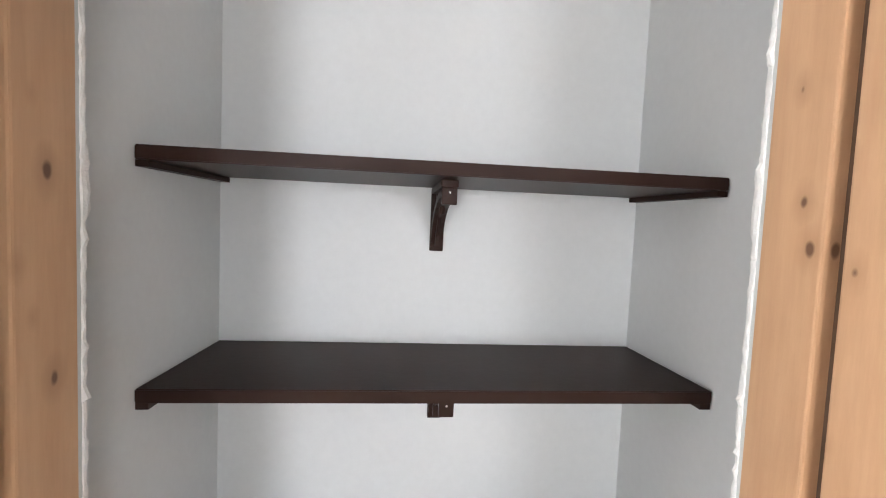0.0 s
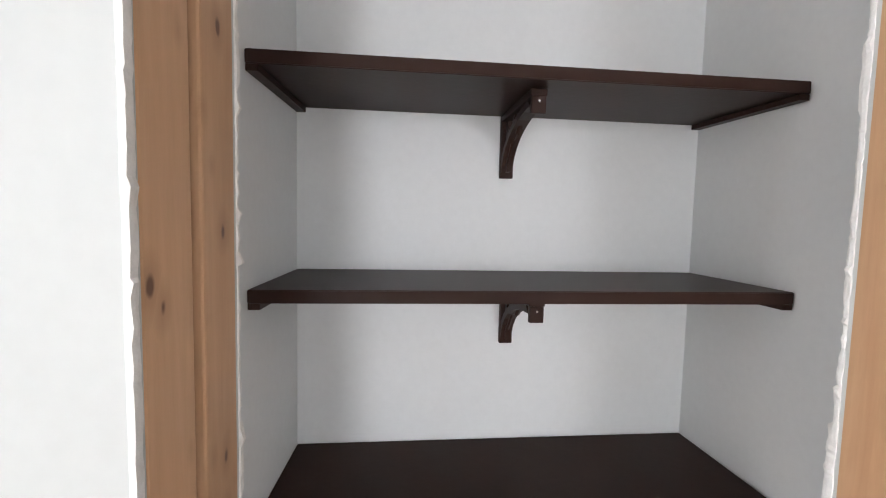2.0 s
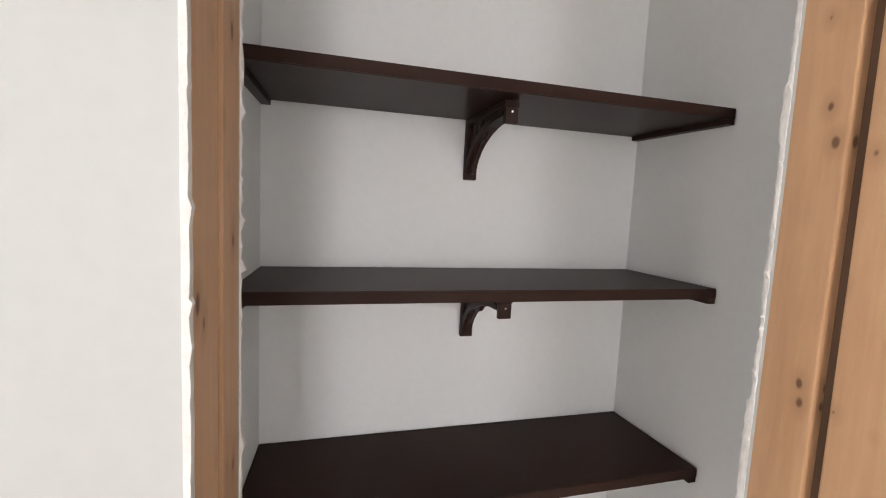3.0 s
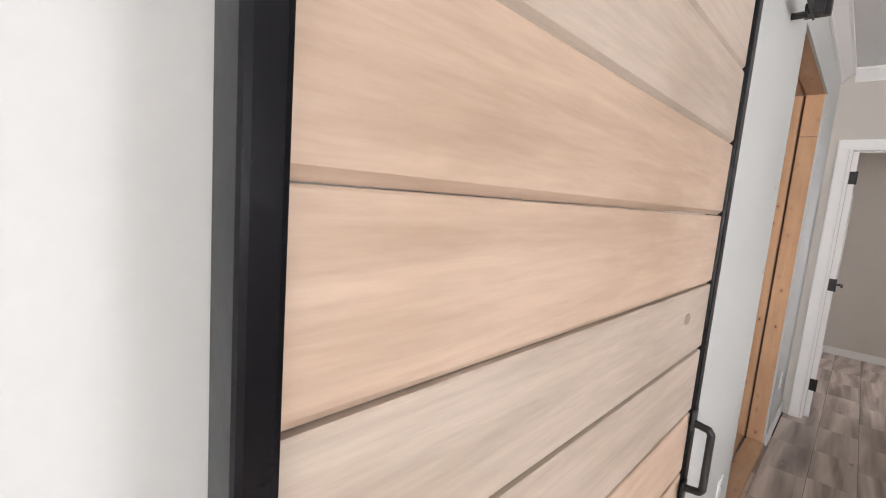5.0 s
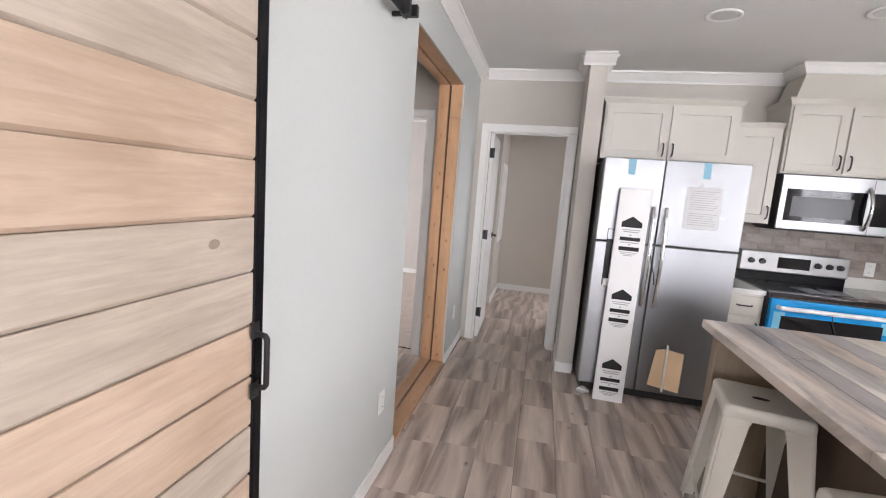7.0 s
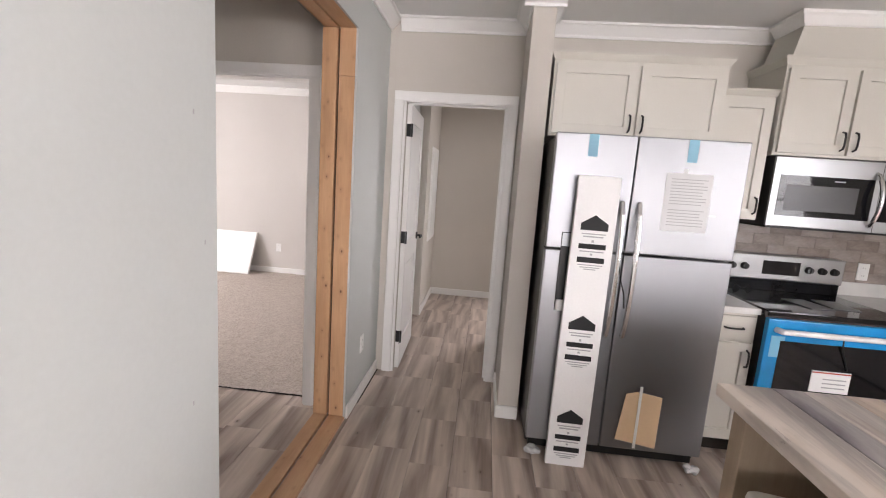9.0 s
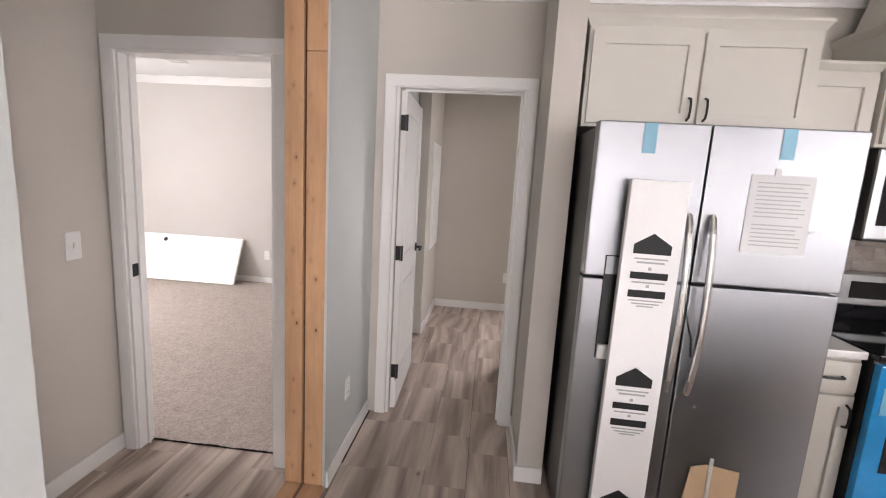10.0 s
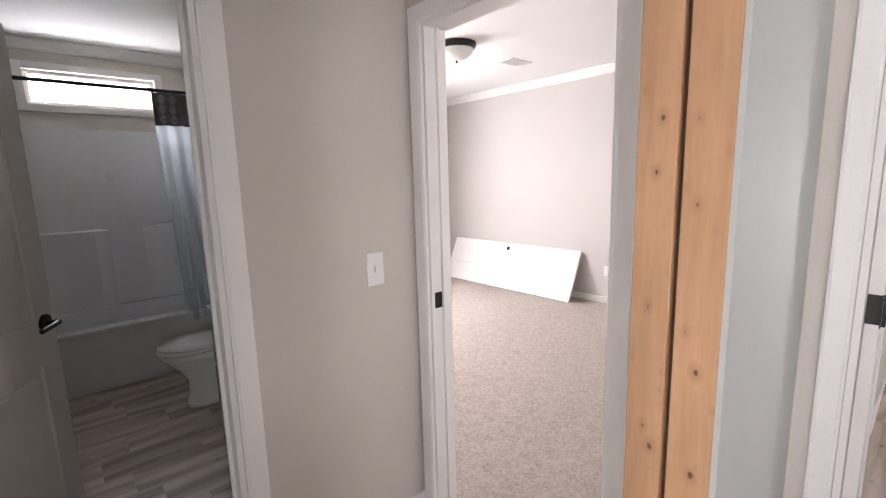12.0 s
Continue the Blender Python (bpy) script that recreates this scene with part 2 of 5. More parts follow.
def island_mat(name, bases, grey):
    """Whitewashed, distressed boards: pale ground, grey and brown patches, dark flecks."""
    m, nt, b = nodes_of(name)
    info = nt.nodes.new("ShaderNodeObjectInfo")
    tc = nt.nodes.new("ShaderNodeTexCoord")
    comb = nt.nodes.new("ShaderNodeCombineXYZ")
    add = nt.nodes.new("ShaderNodeVectorMath")
    sc = nt.nodes.new("ShaderNodeVectorMath")
    sc.operation, sc.inputs["Scale"].default_value = "SCALE", 53.0
    for i in range(3):
        nt.links.new(info.outputs["Random"], comb.inputs[i])
    nt.links.new(comb.outputs[0], sc.inputs[0])
    nt.links.new(tc.outputs["Object"], add.inputs[0])
    nt.links.new(sc.outputs[0], add.inputs[1])

    def stretched(v):
        mp = nt.nodes.new("ShaderNodeMapping")
        mp.inputs["Scale"].default_value = v
        nt.links.new(add.outputs[0], mp.inputs[0])
        return mp

    base = ramp(nt, info.outputs["Random"], [(0.0, bases[0]), (1.0, bases[1])])
    g = noise_tex(nt, stretched((0.9, 5.0, 5.0)), 1.0, 5, 0.58, 0.9)
    br = noise_tex(nt, stretched((1.3, 7, 7)), 1.0, 5, 0.6, 0.6)
    fl = noise_tex(nt, stretched((9, 40, 40)), 1.0, 5, 0.7, 0.6)
    col = mix(nt, ramp(nt, br.outputs["Fac"], [(0.50, (0, 0, 0)), (0.68, (0.6, 0.6, 0.6))]).outputs[0], base.outputs[0], (0.33, 0.235, 0.165))
    col = mix(nt, ramp(nt, g.outputs["Fac"], [(0.44, (0, 0, 0)), (0.62, (grey,) * 3)]).outputs[0], col, (0.135, 0.125, 0.135))
    col = mix(nt, ramp(nt, fl.outputs["Fac"], [(0.27, (0.8, 0.8, 0.8)), (0.37, (0, 0, 0))]).outputs[0], col, (0.12, 0.09, 0.075))
    nt.links.new(col, b.inputs["Base Color"])
    b.inputs["Roughness"].default_value = 0.3
    bump(nt, b, fl.outputs["Fac"], 0.2, 0.002)
    return m


M_ISPALE = island_mat("weathered_board_pale", ((0.76, 0.70, 0.63), (0.66, 0.58, 0.51)), 0.7)
M_ISGREY = island_mat("weathered_board_grey", ((0.44, 0.42, 0.42), (0.36, 0.33, 0.33)), 1.0)
M_ISTAN = island_mat("weathered_board_tan", ((0.62, 0.52, 0.435), (0.50, 0.41, 0.335)), 0.75)


def tile_mat():
    m, nt, b = nodes_of("slate_tile")
    info = nt.nodes.new("ShaderNodeObjectInfo")
    base = ramp(nt, info.outputs["Random"], [(0.0, (0.17, 0.13, 0.11)), (0.5, (0.26, 0.21, 0.18)), (1.0, (0.34, 0.29, 0.26))])
    n = noise_tex(nt, mapped(nt, (1, 6, 14)), 2.0, 6, 0.65, 0.6)
    col = mix(nt, 0.45, base.outputs[0], ramp(nt, n.outputs["Fac"], [(0.3, (0.14, 0.11, 0.10)), (0.7, (0.40, 0.35, 0.31))]).outputs[0])
    nt.links.new(col, b.inputs["Base Color"])
    b.inputs["Roughness"].default_value = 0.4
    bump(nt, b, n.outputs["Fac"], 0.2, 0.002)
    return m


M_TILE = tile_mat()


def carpet_mat():
    m, nt, b = nodes_of("beige_carpet")
    mp = mapped(nt, (1, 1, 1))
    n1, n2 = noise_tex(nt, mp, 60, 5, 0.8), noise_tex(nt, mp, 14, 4, 0.6)
    col = ramp(nt, n1.outputs["Fac"], [(0.34, (0.27, 0.225, 0.195)), (0.60, (0.62, 0.545, 0.49))]).outputs[0]
    col = mix(nt, 0.35, col, ramp(nt, n2.outputs["Fac"], [(0.3, (0.36, 0.30, 0.25)), (0.7, (0.56, 0.50, 0.44))]).outputs[0])
    nt.links.new(col, b.inputs["Base Color"])
    b.inputs["Roughness"].default_value = 1.0
    bump(nt, b, n1.outputs["Fac"], 0.9, 0.01)
    return m


M_CARPET = carpet_mat()


def glass_mat():
    m, nt, b = nodes_of("window_glass")
    b.inputs["Transmission Weight"].default_value = 1.0
    b.inputs["Roughness"].default_value = 0.0
    b.inputs["IOR"].default_value = 1.1
    return m


M_GLASS = glass_mat()

# ---- mesh helpers ----
BASE = {}


def box(bm, x0, x1, y0, y1, z0, z1, bev=0.0, m=None):
    r = bmesh.ops.create_cube(bm, size=1.0)
    vs = r["verts"]
    for v in vs:
        v.co = Vector(((x0 + x1) / 2 + v.co.x * (x1 - x0), (y0 + y1) / 2 + v.co.y * (y1 - y0), (z0 + z1) / 2 + v.co.z * (z1 - z0)))
    if bev:
        es = {e for v in vs for e in v.link_edges}
        out = bmesh.ops.bevel(bm, geom=list(es), offset=bev, segments=2, affect="EDGES", profile=0.6)
        vs = list({v for f in out["faces"] for v in f.verts} | {v for v in vs if v.is_valid})
    if m is not None:
        bmesh.ops.transform(bm, matrix=m, verts=vs)
    return vs


def rod(bm, a, b, r, seg=10, r2=None):
    a, b = Vector(a), Vector(b)
    d = b - a
    m = Matrix.Translation((a + b) / 2) @ d.to_track_quat("Z", "Y").to_matrix().to_4x4()
    return bmesh.ops.create_cone(bm, cap_ends=True, segments=seg, radius1=r, radius2=r if r2 is None else r2, depth=d.length, matrix=m)["verts"]


def tube(bm, pts, r, seg=8):
    for a, b in zip(pts, pts[1:]):
        rod(bm, a, b, r, seg)
    for p in pts[1:-1]:
        bmesh.ops.create_uvsphere(bm, u_segments=seg, v_segments=6, radius=r, matrix=Matrix.Translation(p))


def slab(bm, pts, d):
    """A flat outline pushed out by the vector d."""
    vs = [bm.verts.new(p) for p in pts]
    f = bm.faces.new(vs)
    r = bmesh.ops.extrude_face_region(bm, geom=[f])
    bmesh.ops.translate(bm, vec=d, verts=[v for v in r["geom"] if isinstance(v, bmesh.types.BMVert)])
    bmesh.ops.recalc_face_normals(bm, faces=bm.faces)


def lathe(bm, profile, m, seg=24):
    rings = [[bm.verts.new(m @ Vector((r * math.cos(2 * math.pi * i / seg), r * math.sin(2 * math.pi * i / seg), z))) for i in range(seg)] for r, z in profile]
    for a, b in zip(rings, rings[1:]):
        for i in range(seg):
            bm.faces.new((a[i], a[(i + 1) % seg], b[(i + 1) % seg], b[i]))
    bm.faces.new(rings[0][::-1])
    bm.faces.new(rings[-1])
    bmesh.ops.recalc_face_normals(bm, faces=bm.faces)


def mesh_of(name, bm, material, off=(0, 0, 0), smooth=False):
    bmesh.ops.translate(bm, vec=-Vector(off), verts=bm.verts)
    me = bpy.data.meshes.new(name)
    bm.to_mesh(me)
    bm.free()
    me.materials.append(material)
    if smooth:
        me.polygons.foreach_set("use_smooth", [True] * len(me.polygons))
    return me


def thing(name, at, label, category, group=""):
    ob = new(name)
    ob.location = at
    ob.empty_display_size = 0.1
    BASE[ob] = Vector(at)
    return tagged(ob, label, category, group)


def part(name, bm, material, parent, label="", smooth=False):
    ob = new(name, mesh_of(name, bm, material, BASE[parent], smooth))
    ob.parent = parent
    BASE[ob] = BASE[parent]
    return tagged(ob, label)


def structure(name, bm, material, label, category="", smooth=False):
    ob = new(name, mesh_of(name, bm, material, (0, 0, 0), smooth))
    BASE[ob] = Vector((0, 0, 0))
    return tagged(ob, label, category or name.split("_")[0], kind="structure")


def solo(name, bm, material, label, category, group="", smooth=False, at=(0, 0, 0)):
    ob = new(name, mesh_of(name, bm, material, at, smooth))
    ob.location = at
    BASE[ob] = Vector(at)
    return tagged(ob, label, category, group)


def boxes(*specs, bev=0.0):
    bm = bmesh.new()
    for s in specs:
        box(bm, *s, bev=bev)
    return bm

# ---- structure ----
CEIL = 2.585
T = 0.20
PL, PR = 4.79, 5.54          # pantry opening
HL, HR, HT = 7.955, 9.24, 2.27  # hall opening and its head
BX = 9.37                    # bedroom door wall, hall side
EX = 10.0                    # end wall of the kitchen

# marriage wall: a core and two skins of board, cut for the pantry and the hall
bm = boxes((0, PL - 0.04, 0.012, T - 0.012, 0, CEIL), (PR + 0.04, HL - 0.04, 0.012, T - 0.012, 0, CEIL), (HR + 0.04, EX + 2.5, 0.012, T - 0.012, 0, CEIL),
           (PL - 0.04, PR + 0.04, 0.012, T - 0.012, 2.31, CEIL), (HL - 0.04, HR + 0.04, 0.012, T - 0.012, HT + 0.04, CEIL))
wall_m = structure("wall_marriage", bm, M_DRY, "pale grey-white gypsum board wall with nail marks")
for y0, y1 in ((0, 0.012), (T - 0.012, T)):
    for s in ((0, PL, y0, y1, 0, CEIL), (PR, HL, y0, y1, 0, CEIL), (HR if y0 < 0.1 else HR + 0.0385, EX + 2.5, y0, y1, 0, CEIL), (PL, PR, y0, y1, 2.27, CEIL), (HL, HR, y0, y1, HT, CEIL)):
        part("gypsum_board", boxes(s), M_DRY, wall_m)

# rooms: outer walls
FRONT_WINDOWS = [(3.75, 4.55, 0.7, 2.3), (6.0, 7.2, 0.95, 2.15)]
WEST_WINDOWS = [(-3.7, -2.2, 0.5, 2.2), (-1.9, -0.5, 0.5, 2.2)]
bm = bmesh.new()
edge = 0.0
for a, b, c0, c1 in FRONT_WINDOWS:
    box(bm, edge, a, -4.4, -4.25, 0, CEIL)
    box(bm, a, b, -4.4, -4.25, 0, c0)
    box(bm, a, b, -4.4, -4.25, c1, CEIL)
    edge = b
box(bm, edge, EX + 0.1, -4.4, -4.25, 0, CEIL)
structure("wall_front", bm, M_GREIGE, "greige painted outer wall with two windows")
bm = bmesh.new()
edge = -4.4
for a, b, c0, c1 in WEST_WINDOWS:
    box(bm, -0.15, 0, edge, a, 0, CEIL)
    box(bm, -0.15, 0, a, b, 0, c0)
    box(bm, -0.15, 0, a, b, c1, CEIL)
    edge = b
box(bm, -0.15, 0, edge, 0.2, 0, CEIL)
structure("wall_west", bm, M_GREIGE, "greige painted end wall of the living room with windows")
bm = boxes((EX, EX + 0.1, -0.14, 0, 0, CEIL), (EX, EX + 0.1, -4.25, -0.865, 0, CEIL), (EX, EX + 0.1, -0.865, -0.14, 2.04, CEIL))
structure("wall_kitchen_end", bm, M_GREIGE, "greige painted kitchen end wall with a doorway")
structure("wall_fridge_stub", boxes((9.485, EX, -1.065, -0.935, 0, CEIL)), M_GREIGE, "greige painted wall end beside the refrigerator")
# utility hall behind the kitchen
structure("wall_utility_end", boxes((12.5, 12.62, -1.55, 0, 0, CEIL), (12.5, 12.62, -2.5, -2.35, 0, CEIL), (12.5, 12.62, -2.35, -1.55, 0, 0.4), (12.5, 12.62, -2.35, -1.55, 2.05, CEIL)), M_GREIGE, "greige painted end wall of the utility hall")
structure("wall_utility_left", boxes((11.49, 12.5, -0.115, -0.004, 0, CEIL)), M_GREIGE, "greige painted side wall of the utility hall")
bm = boxes((EX + 0.1, 12.62, -2.62, -2.5, 0, CEIL))
structure("wall_utility_partition", boxes((EX + 0.1, 10.93, -1.0, -0.90, 0, CEIL)), M_GREIGE, "greige painted partition beside the utility doorway")
structure("wall_utility_right", bm, M_GREIGE, "greige painted outer wall")
# hall with the bedroom and bathroom doors
bm = boxes((BX, BX + 0.1, 1.088, 1.27, 0, CEIL), (BX, BX + 0.1, T + 0.004, 0.305, 0, CEIL), (BX, BX + 0.1, 0.305, 1.088, 2.03, CEIL), (BX, BX + 0.1, 1.27, 4.55, 0, CEIL))
structure("wall_bedroom_door", bm, M_GREIGE, "greige painted wall with the bedroom doorway")
bm = boxes((8.628, BX, 1.17, 1.27, 0, CEIL), (7.2, 7.86, 1.17, 1.27, 0, CEIL), (7.86, 8.628, 1.17, 1.27, 2.03, CEIL))
structure("wall_bath_door", bm, M_GREIGE, "greige painted wall with the bathroom doorway and a light switch")
structure("wall_hall_west", boxes((7.1, 7.2, T + 0.004, 4.55, 0, CEIL)), M_GREIGE, "greige painted end wall of the little hall")
# bedroom
structure("wall_bedroom_far", boxes((12.84, 12.96, T + 0.004, 4.9, 0, CEIL)), M_BEDWALL, "light taupe painted bedroom wall")
bm = boxes((BX + 0.1, 9.8, 4.78, 4.9, 0, CEIL), (11.2, 12.84, 4.78, 4.9, 0, CEIL), (9.8, 11.2, 4.78, 4.9, 0, 0.8), (9.8, 11.2, 4.78, 4.9, 2.2, CEIL))
structure("wall_bedroom_window", bm, M_BEDWALL, "light taupe bedroom wall with a window")
structure("wall_bedroom_south", boxes((EX + 2.5, 12.84, 0.0, T, 0, CEIL), (BX + 0.1, 12.84, T, T + 0.01, 0, CEIL)), M_BEDWALL, "light taupe bedroom wall")
structure("wall_bedroom_west", boxes((BX + 0.1, BX + 0.11, 1.27, 4.78, 0, CEIL)), M_BEDWALL, "light taupe bedroom wall")
# bathroom outer wall with the high window
bm = boxes((7.2, 8.24, 4.43, 4.55, 0, CEIL), (9.09, BX, 4.43, 4.55, 0, CEIL), (8.24, 9.09, 4.43, 4.55, 0, 2.11), (8.24, 9.09, 4.43, 4.55, 2.365, CEIL))
structure("wall_bath_window", bm, M_GREIGE, "greige painted bathroom wall with a narrow high window")
# pantry closet
structure("wall_pantry_back", boxes((4.65, 5.74, 0.637, 0.70, 0, 2.5)), M_PANTRY, "white board back wall of the pantry")
for side, xb, xf, xo in (("left", 4.757, 4.731, 4.64), ("right", 5.631, 5.652, 5.75)):
    bm = bmesh.new()
    slab(bm, [(xb, 0.637, 0), (xf, T, 0), (xo, T, 0), (xo, 0.637, 0)], Vector((0, 0, 2.5)))
    structure("wall_pantry_" + side, bm, M_PANTRY, "white board side wall of the pantry")
structure("ceiling_pantry", boxes((4.65, 5.74, T, 0.70, 2.5, 2.56)), M_CEIL, "white pantry ceiling")

structure("ceiling", boxes((-0.15, 12.96, -4.4, 4.9, CEIL, CEIL + 0.1)), M_CEIL, "flat white textured ceiling")
structure("ground", boxes((-400, 400, -400, 400, -0.72, -0.6)), M_OUT, "dull green grass outside the house")
floor = structure("floor", boxes((-0.15, 12.96, -4.4, 4.9, -0.2, -0.006)), M_SUB, "grey-brown wood-look vinyl plank floor")


def crown(name, p0, p1, inward, label="white crown moulding"):
    """A stepped cove moulding along the top of a wall, from p0 to p1."""
    prof = [(0, 0), (0.0, -0.085), (0.012, -0.085), (0.016, -0.07), (0.03, -0.055), (0.052, -0.03), (0.062, -0.018), (0.075, -0.014), (0.075, 0)]
    bm = bmesh.new()
    a, b, n = Vector(p0), Vector(p1), Vector(inward)
    r0 = [bm.verts.new(a + n * u + Vector((0, 0, v))) for u, v in prof]
    r1 = [bm.verts.new(b + n * u + Vector((0, 0, v))) for u, v in prof]
    k = len(prof)
    for i in range(k):
        bm.faces.new((r0[i], r0[(i + 1) % k], r1[(i + 1) % k], r1[i]))
    bm.faces.new(r0[::-1]), bm.faces.new(r1)
    bmesh.ops.recalc_face_normals(bm, faces=bm.faces)
    return structure(name, bm, M_TRIM, label, "crown moulding")


zc = CEIL - 0.001
crown("crown_marriage", (0, -0.001, zc), (EX, -0.001, zc), (0, -1, 0))
crown("crown_end", (EX - 0.001, -0.935, zc), (EX - 0.001, -0.076, zc), (-1, 0, 0))
crown("crown_stub_front", (9.484, -1.118, zc), (9.484, -0.882, zc), (-1, 0, 0))
crown("crown_stub_side", (9.484, -0.934, zc), (EX - 0.076, -0.934, zc), (0, 1, 0))
crown("crown_kitchen", (EX - 0.001, -4.25, zc), (EX - 0.001, -1.066, zc), (-1, 0, 0))
crown("crown_stub_back", (9.484, -1.066, zc), (EX - 0.076, -1.066, zc), (0, -1, 0))
crown("crown_bedroom", (12.839, T + 0.02, zc), (12.839, 4.77, zc), (-1, 0, 0))
crown("crown_bedroom_window", (BX + 0.12, 4.779, zc), (12.76, 4.779, zc), (0, -1, 0))
crown("crown_bath", (7.2, 4.429, zc), (BX, 4.429, zc), (0, -1, 0))
crown("crown_utility", (12.499, -2.4, zc), (12.499, -0.12, zc), (-1, 0, 0))


def skirting(name, x0, x1, y0, y1, h=0.085):
    bm = bmesh.new()
    vs = box(bm, x0, x1, y0, y1, 0, h, bev=0.003)
    structure(name, bm, M_TRIM, "white painted baseboard", "baseboard")


s = 0.013
skirting("baseboard_end", 9.90, EX - s, -s, -0.001, 0.085)
skirting("baseboard_marriage", HR + 0.012, 9.90, -s, -0.001, 0.085)
skirting("baseboard_marriage_near", 6.72, HL - 0.012, -s, -0.001, 0.085)
skirting("baseboard_stub", 9.485 - s, 9.485, -1.065, -0.935 + s)
skirting("baseboard_stub_side", 9.485, EX - 0.02, -0.935, -0.935 + s)
skirting("baseboard_utility_end", 12.5 - s, 12.5, -2.5, -0.13)
skirting("baseboard_utility_left", 11.49, 12.48, -0.115 - s, -0.115)
skirting("baseboard_bedroom_far", 12.84 - s, 12.84, 0.3, 4.75)
skirting("baseboard_bedroom_window", 9.6, 12.82, 4.78 - s, 4.78)
skirting("baseboard_hall", 8.68, BX, 1.17 - s, 1.17)


def casing(name, axis, at, a0, a1, top, side, w=0.066, d=0.016, label="white painted door casing"):
    """Casing round a doorway on the wall face at `at`; axis is the direction the doorway runs in; a0..a1 clear opening."""
    bm = bmesh.new()
    lo, hi = sorted((at, at + side * d))
    for u0, u1, z0, z1 in ((a0 - w, a0, 0, top), (a1, a1 + w, 0, top), (a0 - w, a1 + w, top, top + w)):
        for k, (e, t0) in enumerate(((0.0, 1.0), (0.007, 1.14))):
            l2, h2 = sorted((at, at + side * d * t0))
            uu0, uu1, zz0, zz1 = u0 + e, u1 - e, z0 + (e if z0 > 0 else 0), z1 - (e if z0 > 0 else 0)
            if axis == "y":
                box(bm, l2, h2, uu0, uu1, zz0, zz1, bev=0.003)
            else:
                box(bm, uu0, uu1, l2, h2, zz0, zz1, bev=0.003)
    structure(name, bm, M_TRIM, label, "door casing")


casing("trim_kitchen_door", "y", EX, -0.858, -0.118, 2.035, -1)
casing("trim_bedroom_door", "y", BX, 0.312, 1.083, 2.03, -1)
casing("trim_bath_door", "x", 1.17, 7.86, 8.628, 2.03, -1, 0.070)
# jamb linings
j = 0.018
structure("jamb_kitchen_door", boxes((EX - 0.003, EX + 0.103, -0.14 - j + 0.02, -0.12, 0, 2.03), (EX - 0.003, EX + 0.103, -0.865, -0.865 + j, 0, 2.03), (EX - 0.003, EX + 0.103, -0.865, -0.12, 2.03, 2.045), (EX + 0.05, EX + 0.062, -0.865 + j, -0.865 + j + 0.012, 0, 2.03), (EX + 0.05, EX + 0.062, -0.865 + j, -0.16, 2.018, 2.03)), M_TRIM, "white painted door jamb lining", "door jamb")
structure("jamb_bedroom_door", boxes((BX - 0.003, BX + 0.103, 1.088 - j, 1.088, 0, 2.02), (BX - 0.003, BX + 0.103, 0.305, 0.305 + j, 0, 2.02), (BX - 0.003, BX + 0.103, 0.305, 1.088, 2.02, 2.035), (BX + 0.05, BX + 0.062, 1.088 - j - 0.012, 1.088 - j, 0, 2.02)), M_TRIM, "white painted door jamb lining", "door jamb")
structure("jamb_bath_door", boxes((7.86, 7.86 + j, 1.167, 1.273, 0, 2.02), (8.628 - j, 8.628, 1.167, 1.273, 0, 2.02), (7.86, 8.628, 1.167, 1.273, 2.02, 2.035), (8.628 - j - 0.012, 8.628 - j, 1.22, 1.232, 0, 2.02)), M_TRIM, "white painted door jamb lining", "door jamb")
solo("strike_plate", boxes((BX + 0.012, BX + 0.048, 1.088 - j - 0.003, 1.088 - j + 0.001, 0.945, 1.01), bev=0.001), M_BLACKM, "black strike plate let into the white bedroom jamb", "strike plate")


def torn_edge(name, x, ya, yb, z0, z1, parent, side, jag, proud, pop=0.004):
    """The broken white edge of a cut gypsum board: one ragged strip up the opening."""
    bm = bmesh.new()
    rnd = random.Random(int(x * 977 + ya * 131))
    z, rows = z0, []
    chip = 0.0
    while z < z1:
        if rnd.random() < 0.12:
            chip = rnd.choice((0.0, 0.0, jag * 1.6, -jag * 0.5))
        p = proud * rnd.uniform(0.3, 1.0) + (pop if rnd.random() < 0.04 else 0.0)
        y2 = yb + chip + jag * rnd.uniform(-0.5, 0.6)
        y1 = ya + jag * 0.3 * rnd.uniform(-1, 1)
        rows.append([bm.verts.new(c) for c in ((x - side * 0.004, y1, z), (x + side * p, y1, z), (x + side * p * 1.2, (y1 + y2) / 2, z), (x + side * p * 0.7, y2, z), (x - side * 0.004, y2, z))])
        z += rnd.uniform(0.003, 0.014)
    for a, b in zip(rows, rows[1:]):
        for i in range(5):
            k = (i + 1) % 5
            bm.faces.new((a[i], a[k], b[k], b[i]))
    bm.faces.new(rows[0])
    bm.faces.new(rows[-1][::-1])
    bmesh.ops.recalc_face_normals(bm, faces=bm.faces)
    part(name, bm, M_TORN, parent, "torn white gypsum edge")


